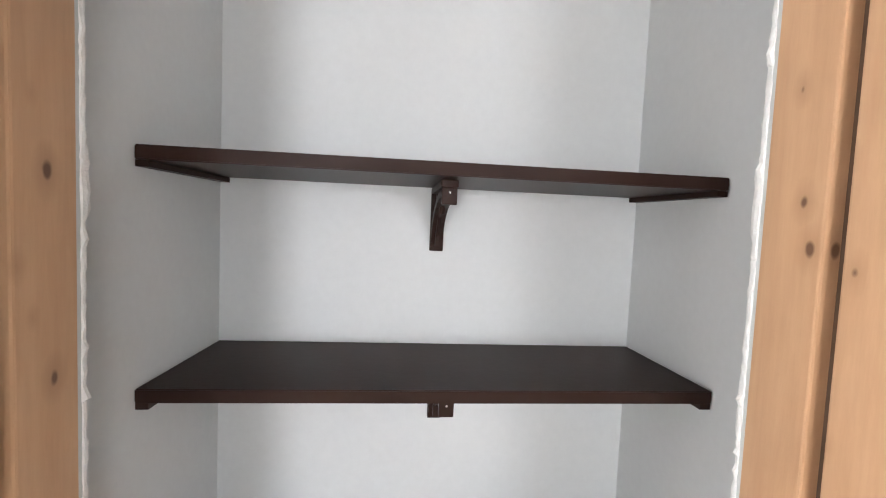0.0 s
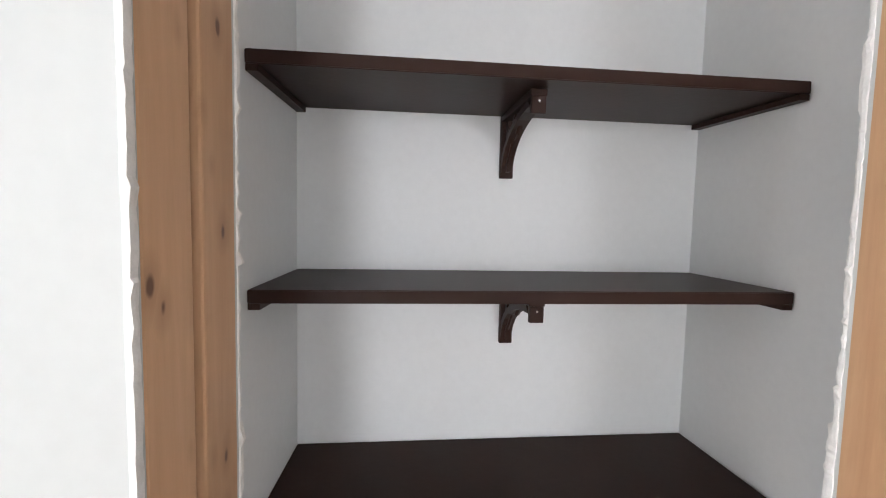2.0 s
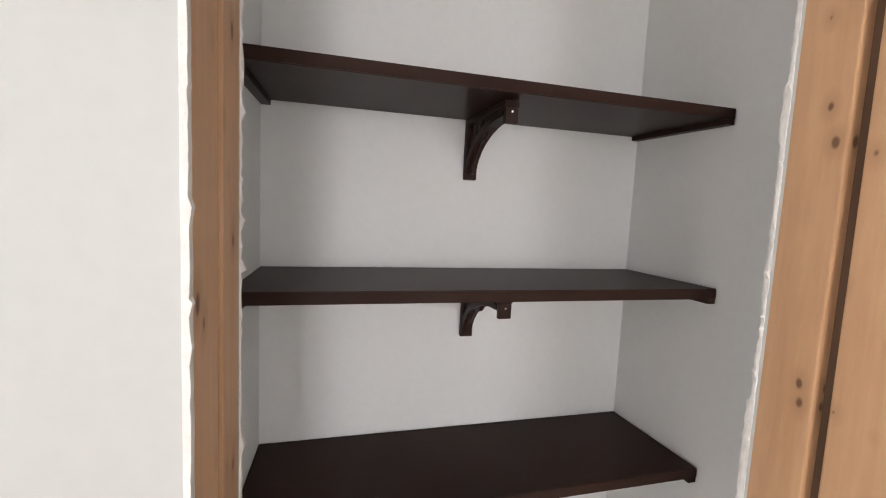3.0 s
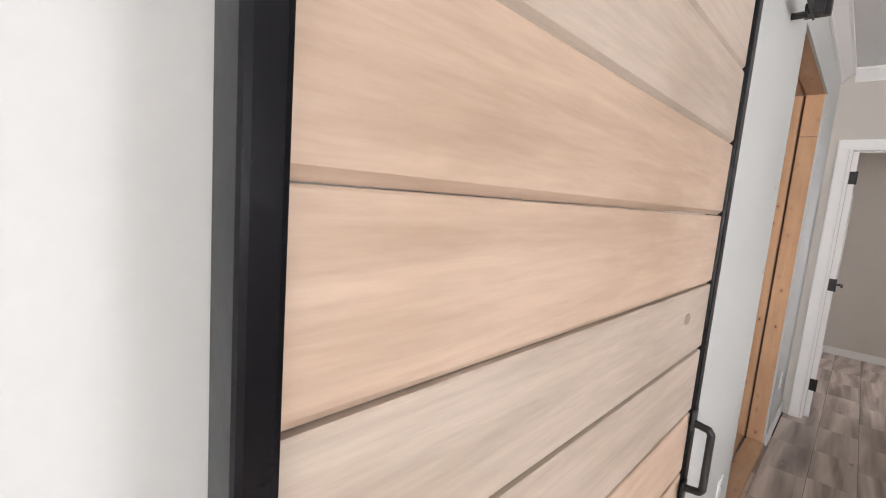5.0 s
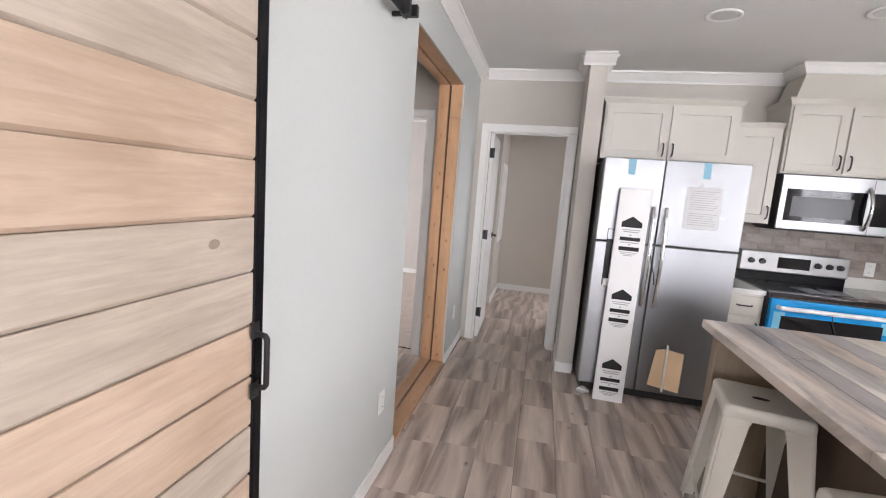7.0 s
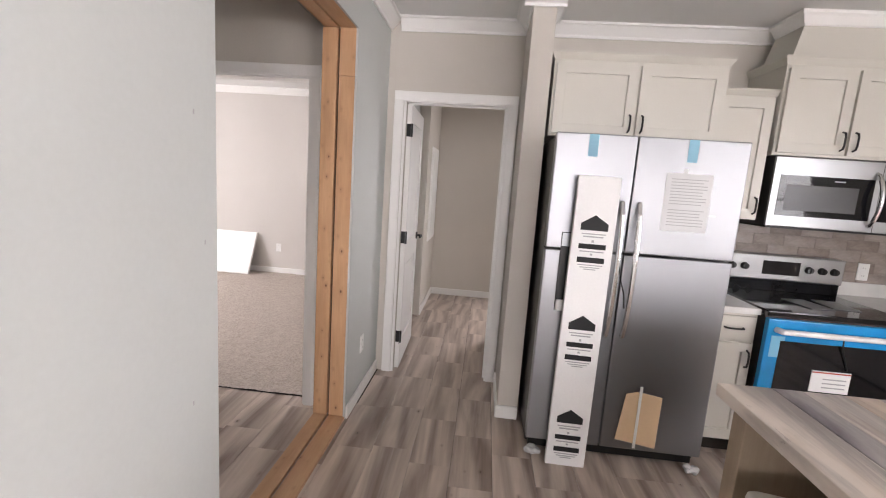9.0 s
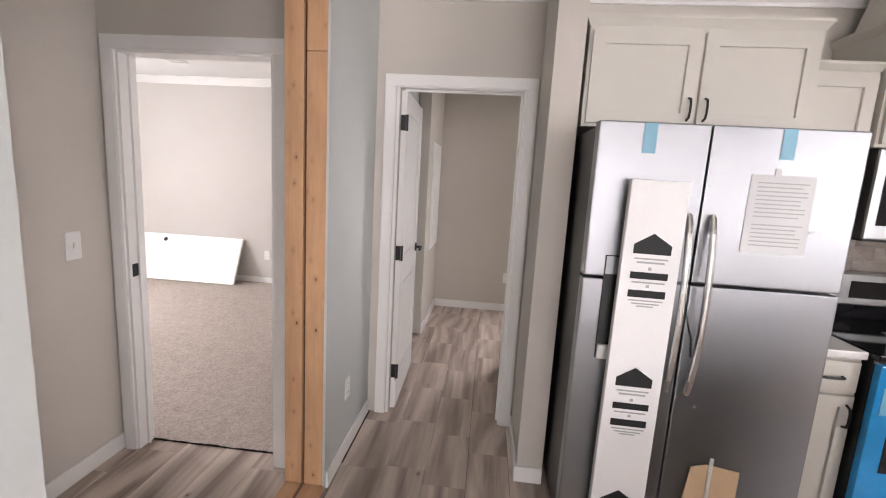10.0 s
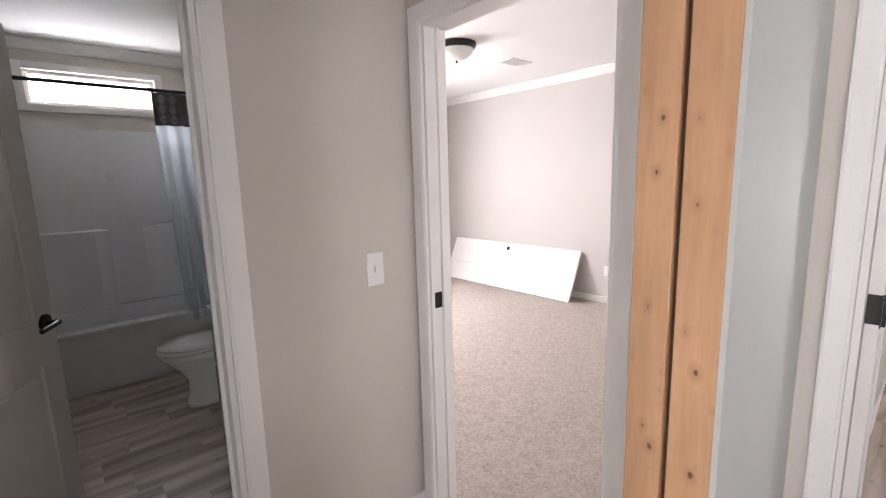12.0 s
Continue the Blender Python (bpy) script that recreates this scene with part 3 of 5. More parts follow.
def rough_frame(name, x0, x1, top, label, plates, jointed):
    f = thing(name, ((x0 + x1) / 2, 0.1, 0), label, "door frame")
    pairs = ((0.0125, 0.102), (0.116, 0.2)) if jointed else ((0.013, 0.091), (0.112, 0.191))
    for x, sgn in ((x0, -1), (x1, 1)):
        for y0, y1 in pairs:
            xa, xb = sorted((x + sgn * 0.0, x + sgn * 0.038))
            if jointed and sgn > 0 and y0 < 0.05:
                part("stud", boxes((xa, xb, y0, y1, 0.02, 2.018), bev=0.003), M_STUD, f)
                part("stud", boxes((xa, xb, y0, y1, 2.020, top), bev=0.003), M_STUD, f)
            else:
                part("stud", boxes((xa, xb, y0, y1, 0.02 if plates else 0, top), bev=0.003), M_STUD, f)
        # added strip inside the stud gap; its dark colour stands in for shade
        part("gap_lining", boxes((min(x + sgn * 0.02, x + sgn * 0.036), max(x + sgn * 0.02, x + sgn * 0.036), 0.088, 0.114, 0, top)), M_GAP, f, "dark brown strip painted as the shade between two studs")
    for y0, y1 in pairs:
        part("header", boxes((x0 - 0.038, x1 + 0.038, y0, y1, top, top + 0.038), bev=0.003), M_STUDX, f)
        if plates:
            part("sole_plate", boxes((x0 - 0.02, x1 + 0.02, y0 - 0.012 if y0 < 0.05 else y0, y1, -0.004, 0.018), bev=0.004), M_STUDX, f)
    return f


pf = rough_frame("pantry_opening_frame", PL, PR, 2.27, "bare knotty pine studs round the pantry opening", False, False)
torn_edge("torn_board", PL, -0.001, 0.009, 0.02, 2.26, pf, 1, 0.0018, 0.0014, 0.0018)
torn_edge("torn_board", PL, T - 0.0065, T + 0.001, 0.02, 2.26, pf, 1, 0.0028, 0.003)
torn_edge("torn_board", PR, T - 0.0065, T + 0.001, 0.02, 2.26, pf, -1, 0.0028, 0.003)
hf = rough_frame("hall_opening_frame", HL, HR, HT, "bare knotty pine studs and sole plates round the hall opening", True, True)

# bedroom carpet with an uneven pile
bm = bmesh.new()
bmesh.ops.create_grid(bm, x_segments=150, y_segments=200, size=0.5, matrix=Matrix.Translation(((BX + 0.085 + 12.84) / 2, (0.21 + 4.78) / 2, 0.0)) @ Matrix.Diagonal((12.84 - BX - 0.085, 4.57, 1, 1)))
for v in bm.verts:
    v.co.z = 0.010 + 0.005 * noise.noise(v.co * 9) + 0.004 * noise.noise(v.co * 31) + random.uniform(-0.002, 0.002)
structure("floor_bedroom_carpet", bm, M_CARPET, "beige speckled cut-pile bedroom carpet", "carpet", smooth=True)

# ---- pantry shelves ----
def shelf(zt, label):
    s = thing("pantry_shelf", (5.193, 0.637, zt), label, "shelf", "pantry shelves")
    bm = bmesh.new()
    slab(bm, [(4.7575, 0.636, zt - 0.021), (4.742, 0.372, zt - 0.021), (5.6385, 0.372, zt - 0.021), (5.6305, 0.636, zt - 0.021)], Vector((0, 0, 0.021)))
    bmesh.ops.bevel(bm, geom=bm.edges[:], offset=0.0015, segments=2, affect="EDGES")
    part("board", bm, M_SHELF, s)
    for sg, xb, xf in ((1, 4.7577, 4.7425), (-1, 5.6303, 5.638)):
        bm = bmesh.new()
        slab(bm, [(xb, 0.634, zt - 0.031), (xf, 0.374, zt - 0.031), (xf + sg * 0.018, 0.374, zt - 0.031), (xb + sg * 0.018, 0.634, zt - 0.031)], Vector((0, 0, 0.0095)))
        part("cleat", bm, M_SHELF, s)
    return s


def bracket(x, zt, drop):
    """A cast shelf bracket: wall leg, arm and a curved web with a hole."""
    b = thing("shelf_bracket", (x, 0.635, zt - drop), "dark brown plastic shelf bracket with a curved brace", "bracket", "shelf brackets")
    z1 = zt - 0.0225
    part("wall_leg", boxes((x - 0.014, x + 0.014, 0.622, 0.635, zt - drop, z1), bev=0.002), M_SHELF, b)
    part("arm", boxes((x - 0.014, x + 0.014, 0.415, 0.622, z1 - 0.012, z1), bev=0.002), M_SHELF, b)
    bm = bmesh.new()
    box(bm, x - 0.0125, x + 0.0125, 0.415, 0.426, z1 - 0.040, z1 - 0.012, bev=0.002)
    part("front_lip", bm, M_SHELF, b)
    h = drop - 0.0225 - 0.030
    outer = [(0.622 - 0.196 * (1 - math.cos(a)), zt - drop + 0.004 + h * math.sin(a)) for a in [k * math.pi / 2 / 8 for k in range(9)]]
    inner = [(min(y + 0.016, 0.623), z + 0.012 * k / 8) for k, (y, z) in enumerate(outer)]
    bm = bmesh.new()
    slab(bm, [(x - 0.012, y, z) for y, z in outer] + [(x - 0.012, y, z) for y, z in inner[::-1]], Vector((0.024, 0, 0)))
    part("brace", bm, M_SHELF, b)
    bm = bmesh.new()
    box(bm, x - 0.004, x + 0.004, 0.605, 0.624, zt - drop + 0.012, z1)
    rod(bm, (x, 0.612, zt - drop + 0.3 * h), (x, 0.53, z1 - 0.01), 0.004, 6)
    rod(bm, (x, 0.612, zt - drop + 0.55 * h), (x, 0.47, z1 - 0.01), 0.004, 6)
    rod(bm, (x, 0.59, zt - drop + 0.72 * h), (x, 0.55, z1 - 0.01), 0.006, 6)
    rod(bm, (x, 0.54, zt - drop + 0.80 * h), (x, 0.50, z1 - 0.01), 0.006, 6)
    part("web", bm, M_SHELF, b)
    bm = bmesh.new()
    rod(bm, (x, 0.4149, z1 - 0.02), (x, 0.4135, z1 - 0.02), 0.0019, 10)
    part("screw", bm, M_CHROME, b, "small steel screw head")


shelf(1.716, "dark espresso laminate upper pantry shelf on side cleats")
shelf(1.365, "dark espresso laminate middle pantry shelf on side cleats")
shelf(0.986, "dark espresso laminate lower pantry shelf on side cleats")
bracket(5.193, 1.716, 0.152)
bracket(5.203, 1.365, 0.158)

# ---- barn door ----
DX0, DX1, DY0, DY1 = 5.750, 6.584, -0.106, -0.074
SEAM, PITCH = 1.4945, 0.1182
bd = thing("barn_door", ((DX0 + DX1) / 2, -0.07, 0.02), "sliding barn door of whitewashed horizontal planks in a black steel frame", "barn door")
fw = 0.031
z0d, z1d = 0.02, 2.11
fl = 0.0215
part("stile", boxes((DX0, DX0 + fl, DY0, DY1, z0d, z1d), bev=0.004), M_BLACK, bd, "black enamelled steel edge")
part("stile", boxes((DX1 - fw, DX1, DY0, DY1, z0d, z1d), bev=0.004), M_BLACK, bd, "black enamelled steel edge")
part("top_rail", boxes((DX0 + fl, DX1 - fw, DY0, DY1, z1d - fw, z1d), bev=0.002), M_BLACK, bd)
part("bottom_rail", boxes((DX0 + fl, DX1 - fw, DY0, DY1, z0d, z0d + fw), bev=0.002), M_BLACK, bd)
tones = {-5: 0, -4: 1, -3: 0, -2: 1, -1: 1, 0: 0, 1: 0, 2: 1, 3: 1, 4: 0, 5: 0, 6: 1, 7: 0, 8: 1, 9: 1, 11: 1}
for k in range(-6, 14):
    zt = SEAM - k * PITCH + PITCH
    zb = zt - PITCH
    zt, zb = min(zt, z1d - fw), max(zb, z0d + fw)
    if zt - zb < 0.02:
        continue
    xa, xb = DX0 + fl, DX1 - fw
    bm = bmesh.new()
    # shiplap face: chamfered lower edge, square upper edge
    prof = [(DY1 + 0.006, zb + 0.0005), (DY0 + 0.0125, zb + 0.0005), (DY0 + 0.006, zb + 0.0080), (DY0 + 0.006, zt - 0.0022), (DY0 + 0.0072, zt - 0.0004), (DY1 + 0.006, zt - 0.0004)]
    slab(bm, [(xa, y, z) for y, z in prof], Vector((xb - xa, 0, 0)))
    part("plank", bm, M_GREYPL if tones.get(k, 0) else M_PEACH, bd)
# one knot
bm = bmesh.new()
bmesh.ops.create_cone(bm, cap_ends=True, segments=14, radius1=0.012, radius2=0.010, depth=0.0012, matrix=Matrix.Translation((6.437, DY0 + 0.0055, 1.331)) @ Matrix.Rotation(math.pi / 2, 4, "X") @ Matrix.Diagonal((1.3, 0.8, 1, 1)))
part("knot", bm, paint("wood_knot", (0.24, 0.19, 0.15), 0.6, 0.2), bd, "round brown knot")
# pull handle on the right edge
bm = bmesh.new()
hx = DX1 - 0.030
for z in (0.992, 1.130):
    box(bm, hx - 0.014, hx + 0.013, DY0 - 0.004, DY0, z - 0.018, z + 0.018, bev=0.001)
tube(bm, [(hx, DY0, 1.124), (hx, DY0 - 0.026, 1.120), (hx, DY0 - 0.031, 1.113), (hx, DY0 - 0.031, 1.009), (hx, DY0 - 0.026, 1.002), (hx, DY0, 0.998)], 0.0065, 10)
part("pull_handle", bm, M_BLACKM, bd, "black steel bow pull handle", smooth=False)
for x in (DX0 + 0.17, DX1 - 0.17):
    part("hanger_strap", boxes((x - 0.02, x + 0.02, DY0 - 0.005, DY0, 1.93, 2.21), bev=0.001), M_BLACKM, bd)
    bm = bmesh.new()
    rod(bm, (x, -0.085, 2.215), (x, -0.055, 2.215), 0.035, 20)
    part("wheel", bm, M_BLACKM, bd, "black roller wheel")
tr = thing("barn_door_track", (6.5, -0.03, 2.15), "black steel barn door track with end stops", "door track")
part("bar", boxes((5.45, 7.585, -0.062, -0.056, 2.147, 2.187), bev=0.001), M_BLACKM, tr)
for x in (5.48, 7.525):
    part("end_stop", boxes((x, x + 0.03, -0.088, -0.047, 2.150, 2.222), bev=0.003), M_BLACKM, tr)
for x in (5.6, 6.2, 6.9, 7.575):
    bm = bmesh.new()
    rod(bm, (x, -0.056, 2.167), (x, 0.0, 2.167), 0.011, 12)
    rod(bm, (x, -0.062, 2.167), (x, -0.069, 2.167), 0.012, 6)
    part("spacer", bm, M_BLACKM, tr)
bm = bmesh.new()
box(bm, 7.594, 7.622, -0.10, -0.03, 2.165, 2.21, bev=0.003)
part("end_cap", bm, M_BLACKM, tr)

# nail marks and scuffs on the board wall
rnd = random.Random(3)
for x, z in ((7.86, 1.62), (7.90, 1.28), (7.84, 0.84), (4.55, 1.36), (4.50, 1.36), (4.66, 1.66), (4.20, 1.5)):
    bm = bmesh.new()
    box(bm, x - 0.0025, x + 0.0025, -0.0012, -0.0002, z - 0.006, z + 0.006, m=None)
    solo("nail_mark", bm, M_GINK, "small grey nail mark on the board wall", "nail mark", "nail marks")


# ---- small wall fittings ----
def plate(name, centre, normal, label, category, w=0.072, h=0.116, toggle=False):
    """A wall plate: normal is '-x', '-y'."""
    x, y, z = centre
    p = thing(name, centre, label, category)

    def bx(u0, u1, z0, z1, d0, d1, bev=0.0):
        bm = bmesh.new()
        if normal == "-x":
            box(bm, x - d1, x - d0, y + u0, y + u1, z + z0, z + z1, bev=bev)
        else:
            box(bm, x + u0, x + u1, y - d1, y - d0, z + z0, z + z1, bev=bev)
        return bm

    part("plate", bx(-w / 2, w / 2, -h / 2, h / 2, 0.0, 0.006, 0.002), M_PLASTIC, p)
    if toggle:
        part("rocker", bx(-0.006, 0.006, -0.012, 0.012, 0.006, 0.014, 0.001), M_PLASTIC, p)
    else:
        for zc0 in (-0.026, 0.026):
            part("socket", bx(-0.017, 0.017, zc0 - 0.014, zc0 + 0.014, 0.006, 0.0085, 0.001), M_PLASTIC, p)
            for u in (-0.006, 0.006):
                part("slot", bx(u - 0.001, u + 0.001, zc0 - 0.004, zc0 + 0.004, 0.0085, 0.0092), M_INK, p)
    return p


plate("light_switch", (9.167, 1.17, 1.130), "-y", "white toggle light switch plate on greige wall", "light switch", 0.075, 0.128, True)
plate("wall_outlet", (7.72, 0, 0.387), "-y", "white outlet plate low on the board wall", "outlet")
plate("wall_outlet", (9.56, 0, 0.375), "-y", "white outlet plate low beside the hall opening", "outlet")
plate("wall_outlet", (12.5, -0.955, 0.40), "-x", "white outlet plate on the utility hall wall", "outlet")
plate("wall_outlet", (12.84, 2.16, 0.38), "-x", "white outlet plate on the bedroom wall", "outlet")
plate("backsplash_outlet", (9.984, -3.33, 1.075), "-x", "white outlet plate on the tiled backsplash", "outlet")
plate("backsplash_outlet", (9.984, -3.76, 1.07), "-x", "white outlet plate on the tiled backsplash", "outlet")


# ---- doors ----
def door_leaf(name, label, w, h, fittings=True, t=0.035, handle_side=1):
    """A moulded two-panel door, hinge edge at the origin, leaf along +x."""
    d = thing(name, (0, 0, 0), label, "door")
    s, rt, rm, rb = 0.11, 0.12, 0.16, 0.2
    zm = 0.42 * h
    for nm, x0, x1, z0, z1 in (("stile", 0, s, 0, h), ("stile", w - s, w, 0, h), ("rail", s, w - s, h - rt, h), ("rail", s, w - s, zm, zm + rm), ("rail", s, w - s, 0, rb)):
        part(nm, boxes((x0, x1, -t / 2, t / 2, z0, z1)), M_TRIM, d)
    for z0, z1 in ((rb, zm), (zm + rm, h - rt)):
        bm = bmesh.new()
        box(bm, s - 0.001, w - s + 0.001, -t / 2 + 0.010, t / 2 - 0.010, z0 - 0.001, z1 + 0.001)
        box(bm, s + 0.035, w - s - 0.035, -t / 2 + 0.004, t / 2 - 0.004, z0 + 0.035, z1 - 0.035, bev=0.004)
        part("panel", bm, M_TRIM, d)
    if fittings:
        for z in (0.257, 1.037, 1.825):
            bm = bmesh.new()
            box(bm, -0.004, 0.001, -t / 2 - 0.004, t / 2, z - 0.045, z + 0.045)
            box(bm, -0.042, -0.004, -t / 2 - 0.003, -t / 2 - 0.0, z - 0.045, z + 0.045)
            rod(bm, (-0.004, -t / 2 - 0.006, z - 0.047), (-0.004, -t / 2 - 0.006, z + 0.047), 0.007, 10)
            part("hinge", bm, M_BLACKM, d, "black butt hinge")
        for sg in (1, -1):
            bm = bmesh.new()
            hx0 = w - 0.065
            rod(bm, (hx0, sg * t / 2, 0.98), (hx0, sg * (t / 2 + 0.010), 0.98), 0.032, 20)
            rod(bm, (hx0, sg * t / 2, 0.98), (hx0, sg * (t / 2 + 0.05), 0.98), 0.010, 12)
            tube(bm, [(hx0, sg * (t / 2 + 0.047), 0.98), (hx0 - 0.05, sg * (t / 2 + 0.05), 0.98), (hx0 - 0.11, sg * (t / 2 + 0.047), 0.978)], 0.009, 8)
            part("lever_handle", bm, M_BLACKM, d, "black lever handle")
    return d


leaf = door_leaf("utility_door", "white moulded two-panel door standing open, black hinges and lever", 0.71, 2.01)
leaf.matrix_basis = pose(10.045, -0.155, 0.012, 0, 0, 1.5)
leaf = door_leaf("bathroom_door", "white moulded two-panel door standing open into the bathroom", 0.70, 2.01)
leaf.matrix_basis = pose(7.905, 1.285, 0.012, 0, 0, 64.5)
loose = door_leaf("loose_door", "white moulded door slab lying on edge, leaning on the bedroom wall", 2.08, 0.61, False)
bm = bmesh.new()
rod(bm, (1.02, -0.0185, 0.535), (1.02, 0.0185, 0.535), 0.027, 20)
part("lock_bore", bm, M_SUB, loose, "round bored lock hole")
loose.matrix_basis = Matrix.Translation((12.57, 4.55, 0.014)) @ Matrix.Rotation(radians(-90), 4, "Z") @ Matrix.Rotation(radians(-24.0), 4, "X")

# breaker panel on the utility wall
bp = thing("breaker_panel", (11.95, -0.116, 0.9), "white framed breaker panel cover on the utility wall", "breaker panel")
part("frame", boxes((11.77, 12.35, -0.128, -0.1155, 0.79, 1.86), bev=0.003), M_TRIM, bp)
part("cover", boxes((11.82, 12.30, -0.136, -0.128, 0.84, 1.81), bev=0.003), M_PLASTIC, bp)

# ---- kitchen ----
def bow_handle(parent, x, y, z0, z1, horizontal=False):
    bm = bmesh.new()
    L = (z1 - z0)
    if horizontal:
        pts = [(x, y + z0, 0), (x - 0.022, y + z0 + 0.008, 0), (x - 0.028, y + z0 + 0.03, 0), (x - 0.028, y + z1 - 0.03, 0), (x - 0.022, y + z1 - 0.008, 0), (x, y + z1, 0)]
        return pts
    tube(bm, [(x, y, z0), (x - 0.022, y, z0 + 0.008), (x - 0.028, y, z0 + 0.03), (x - 0.028, y, z1 - 0.03), (x - 0.022, y, z1 - 0.008), (x, y, z1)], 0.0055, 8)
    return part("handle", bm, M_BLACKM, parent, "black bow handle", smooth=False)


def shaker(parent, x, y0, y1, z0, z1, handle=None, rail=0.055, name="door"):
    """A shaker front facing -x at x, recessed middle panel, optional handle ('l', 'r' low or 'top' ...)."""
    bm = bmesh.new()
    t = 0.019
    box(bm, x - t, x, y0, y1, z0, z1)
    bm.normal_update()
    front = [f for f in bm.faces if f.normal.x < -0.9]
    bmesh.ops.inset_region(bm, faces=front, thickness=rail, use_even_offset=True)
    bmesh.ops.inset_region(bm, faces=front, thickness=0.002, use_even_offset=True)
    bmesh.ops.translate(bm, vec=(0.010, 0, 0), verts=list({v for f in front for v in f.verts}))
    d = part(name, bm, M_CAB, parent)
    if handle:
        yh, za, zb = handle
        bow_handle(d, x - t, yh, za, zb)
    return d


def drawer(parent, x, y0, y1, z0, z1):
    bm = boxes((x - 0.019, x, y0, y1, z0, z1), bev=0.003)
    d = part("drawer", bm, M_CAB, parent)
    bm = bmesh.new()
    yc, zc0 = (y0 + y1) / 2, (z0 + z1) / 2
    xx = x - 0.019
    tube(bm, [(xx, yc - 0.05, zc0), (xx - 0.022, yc - 0.044, zc0), (xx - 0.028, yc - 0.028, zc0), (xx - 0.028, yc + 0.028, zc0), (xx - 0.022, yc + 0.044, zc0), (xx, yc + 0.05, zc0)], 0.0055, 8)
    part("handle", bm, M_BLACKM, d, "black bow handle")


def upper(label, x, y0, y1, z0, z1, doors, crown_h=0.042, group="upper cabinets"):
    c = thing("upper_cabinet", (x, (y0 + y1) / 2, z0), label, "kitchen cabinet", group)
    part("body", boxes((x, EX - 0.002, y0, y1, z0, z1)), M_CAB, c)
    if crown_h:
        bm = bmesh.new()
        e = 0.022
        vs0 = [(x - 0.002, y0 - 0.002), (x - 0.002, y1 + 0.002), (EX - 0.003, y1 + 0.002), (EX - 0.003, y0 - 0.002)]
        vs1 = [(x - e, y0 - e), (x - e, y1 + e), (EX - 0.003, y1 + e), (EX - 0.003, y0 - e)]
        za, zb, zd = z1 - 0.004, z1 + crown_h * 0.7, z1 + crown_h
        r = [[bm.verts.new((a, b, z)) for a, b in vs] for vs, z in ((vs0, za), (vs1, zb), (vs1, zd))]
        for a, b in zip(r, r[1:]):
            for i in range(4):
                bm.faces.new((a[i], a[(i + 1) % 4], b[(i + 1) % 4], b[i]))
        bm.faces.new(r[0][::-1]), bm.faces.new(r[-1])
        bmesh.ops.recalc_face_normals(bm, faces=bm.faces)
        part("cornice", bm, M_CAB, c)
    for d in doors:
        shaker(c, x, *d)
    return c


upper("white shaker cabinet with two doors above the refrigerator", 9.51, -2.05, -1.085, 1.80, 2.235, [(-2.035, -1.575, 1.815, 2.21, (-1.602, 1.84, 1.935)), (-1.56, -1.10, 1.815, 2.21, (-1.533, 1.84, 1.935))])
upper("narrow white shaker wall cabinet beside the refrigerator", 9.66, -2.405, -2.053, 1.385, 2.115, [(-2.395, -2.085, 1.395, 2.095, (-2.37, 1.42, 1.52))], 0.035)
upper("white shaker cabinet with two doors above the microwave", 9.62, -3.185, -2.41, 1.778, 2.29, [(-3.17, -2.806, 1.793, 2.265, (-2.833, 1.818, 1.923)), (-2.79, -2.425, 1.793, 2.265, (-2.763, 1.818, 1.923))])
upper("white shaker wall cabinet beside the microwave", 9.66, -4.2, -3.19, 1.37, 2.115, [(-3.70, -3.205, 1.385, 2.095), (-4.19, -3.72, 1.385, 2.095)], 0.035)
# boxed duct with its own moulding over the microwave cabinet
hd = thing("duct_cover", (9.7, -2.79, 2.333), "white boxed duct cover with crown moulding above the cabinet", "duct cover")
bm = bmesh.new()
r = [[bm.verts.new(p) for p in ((xa, ya, z), (xa, yb, z), (EX - 0.08, yb, z), (EX - 0.08, ya, z))] for xa, ya, yb, z in ((9.63, -3.13, -2.435, 2.3325), (9.66, -3.01, -2.49, CEIL - 0.06), (9.66, -3.01, -2.49, CEIL - 0.002))]
for a, b in zip(r, r[1:]):
    for i in range(4):
        bm.faces.new((a[i], a[(i + 1) % 4], b[(i + 1) % 4], b[i]))
bm.faces.new(r[0][::-1]), bm.faces.new(r[-1])
bmesh.ops.recalc_face_normals(bm, faces=bm.faces)
part("box", bm, M_CAB, hd)
bm = bmesh.new()
lv = [(0.0, CEIL - 0.075), (0.010, CEIL - 0.07), (0.035, CEIL - 0.03), (0.05, CEIL - 0.018), (0.05, CEIL - 0.002)]
r = [[bm.verts.new(p) for p in ((9.656 - e, -3.013 - e, z), (9.656 - e, -2.487 + e, z), (9.918, -2.487 + e, z), (9.918, -3.013 - e, z))] for e, z in lv]
for a, b in zip(r, r[1:]):
    for i in range(4):
        bm.faces.new((a[i], a[(i + 1) % 4], b[(i + 1) % 4], b[i]))
bm.faces.new(r[0][::-1]), bm.faces.new(r[-1])
bmesh.ops.recalc_face_normals(bm, faces=bm.faces)
part("crown", bm, M_TRIM, hd)


def lower(label, y0, y1, x=9.345):
    c = thing("base_cabinet", (x, (y0 + y1) / 2, 0), label, "kitchen cabinet", "base cabinets")
    part("body", boxes((x, EX - 0.002, y0, y1, 0.10, 0.872)), M_CAB, c)
    part("toe_kick", boxes((x + 0.06, EX - 0.002, y0, y1, 0.0, 0.10)), M_SUB, c, "dark recessed toe kick")
    return c


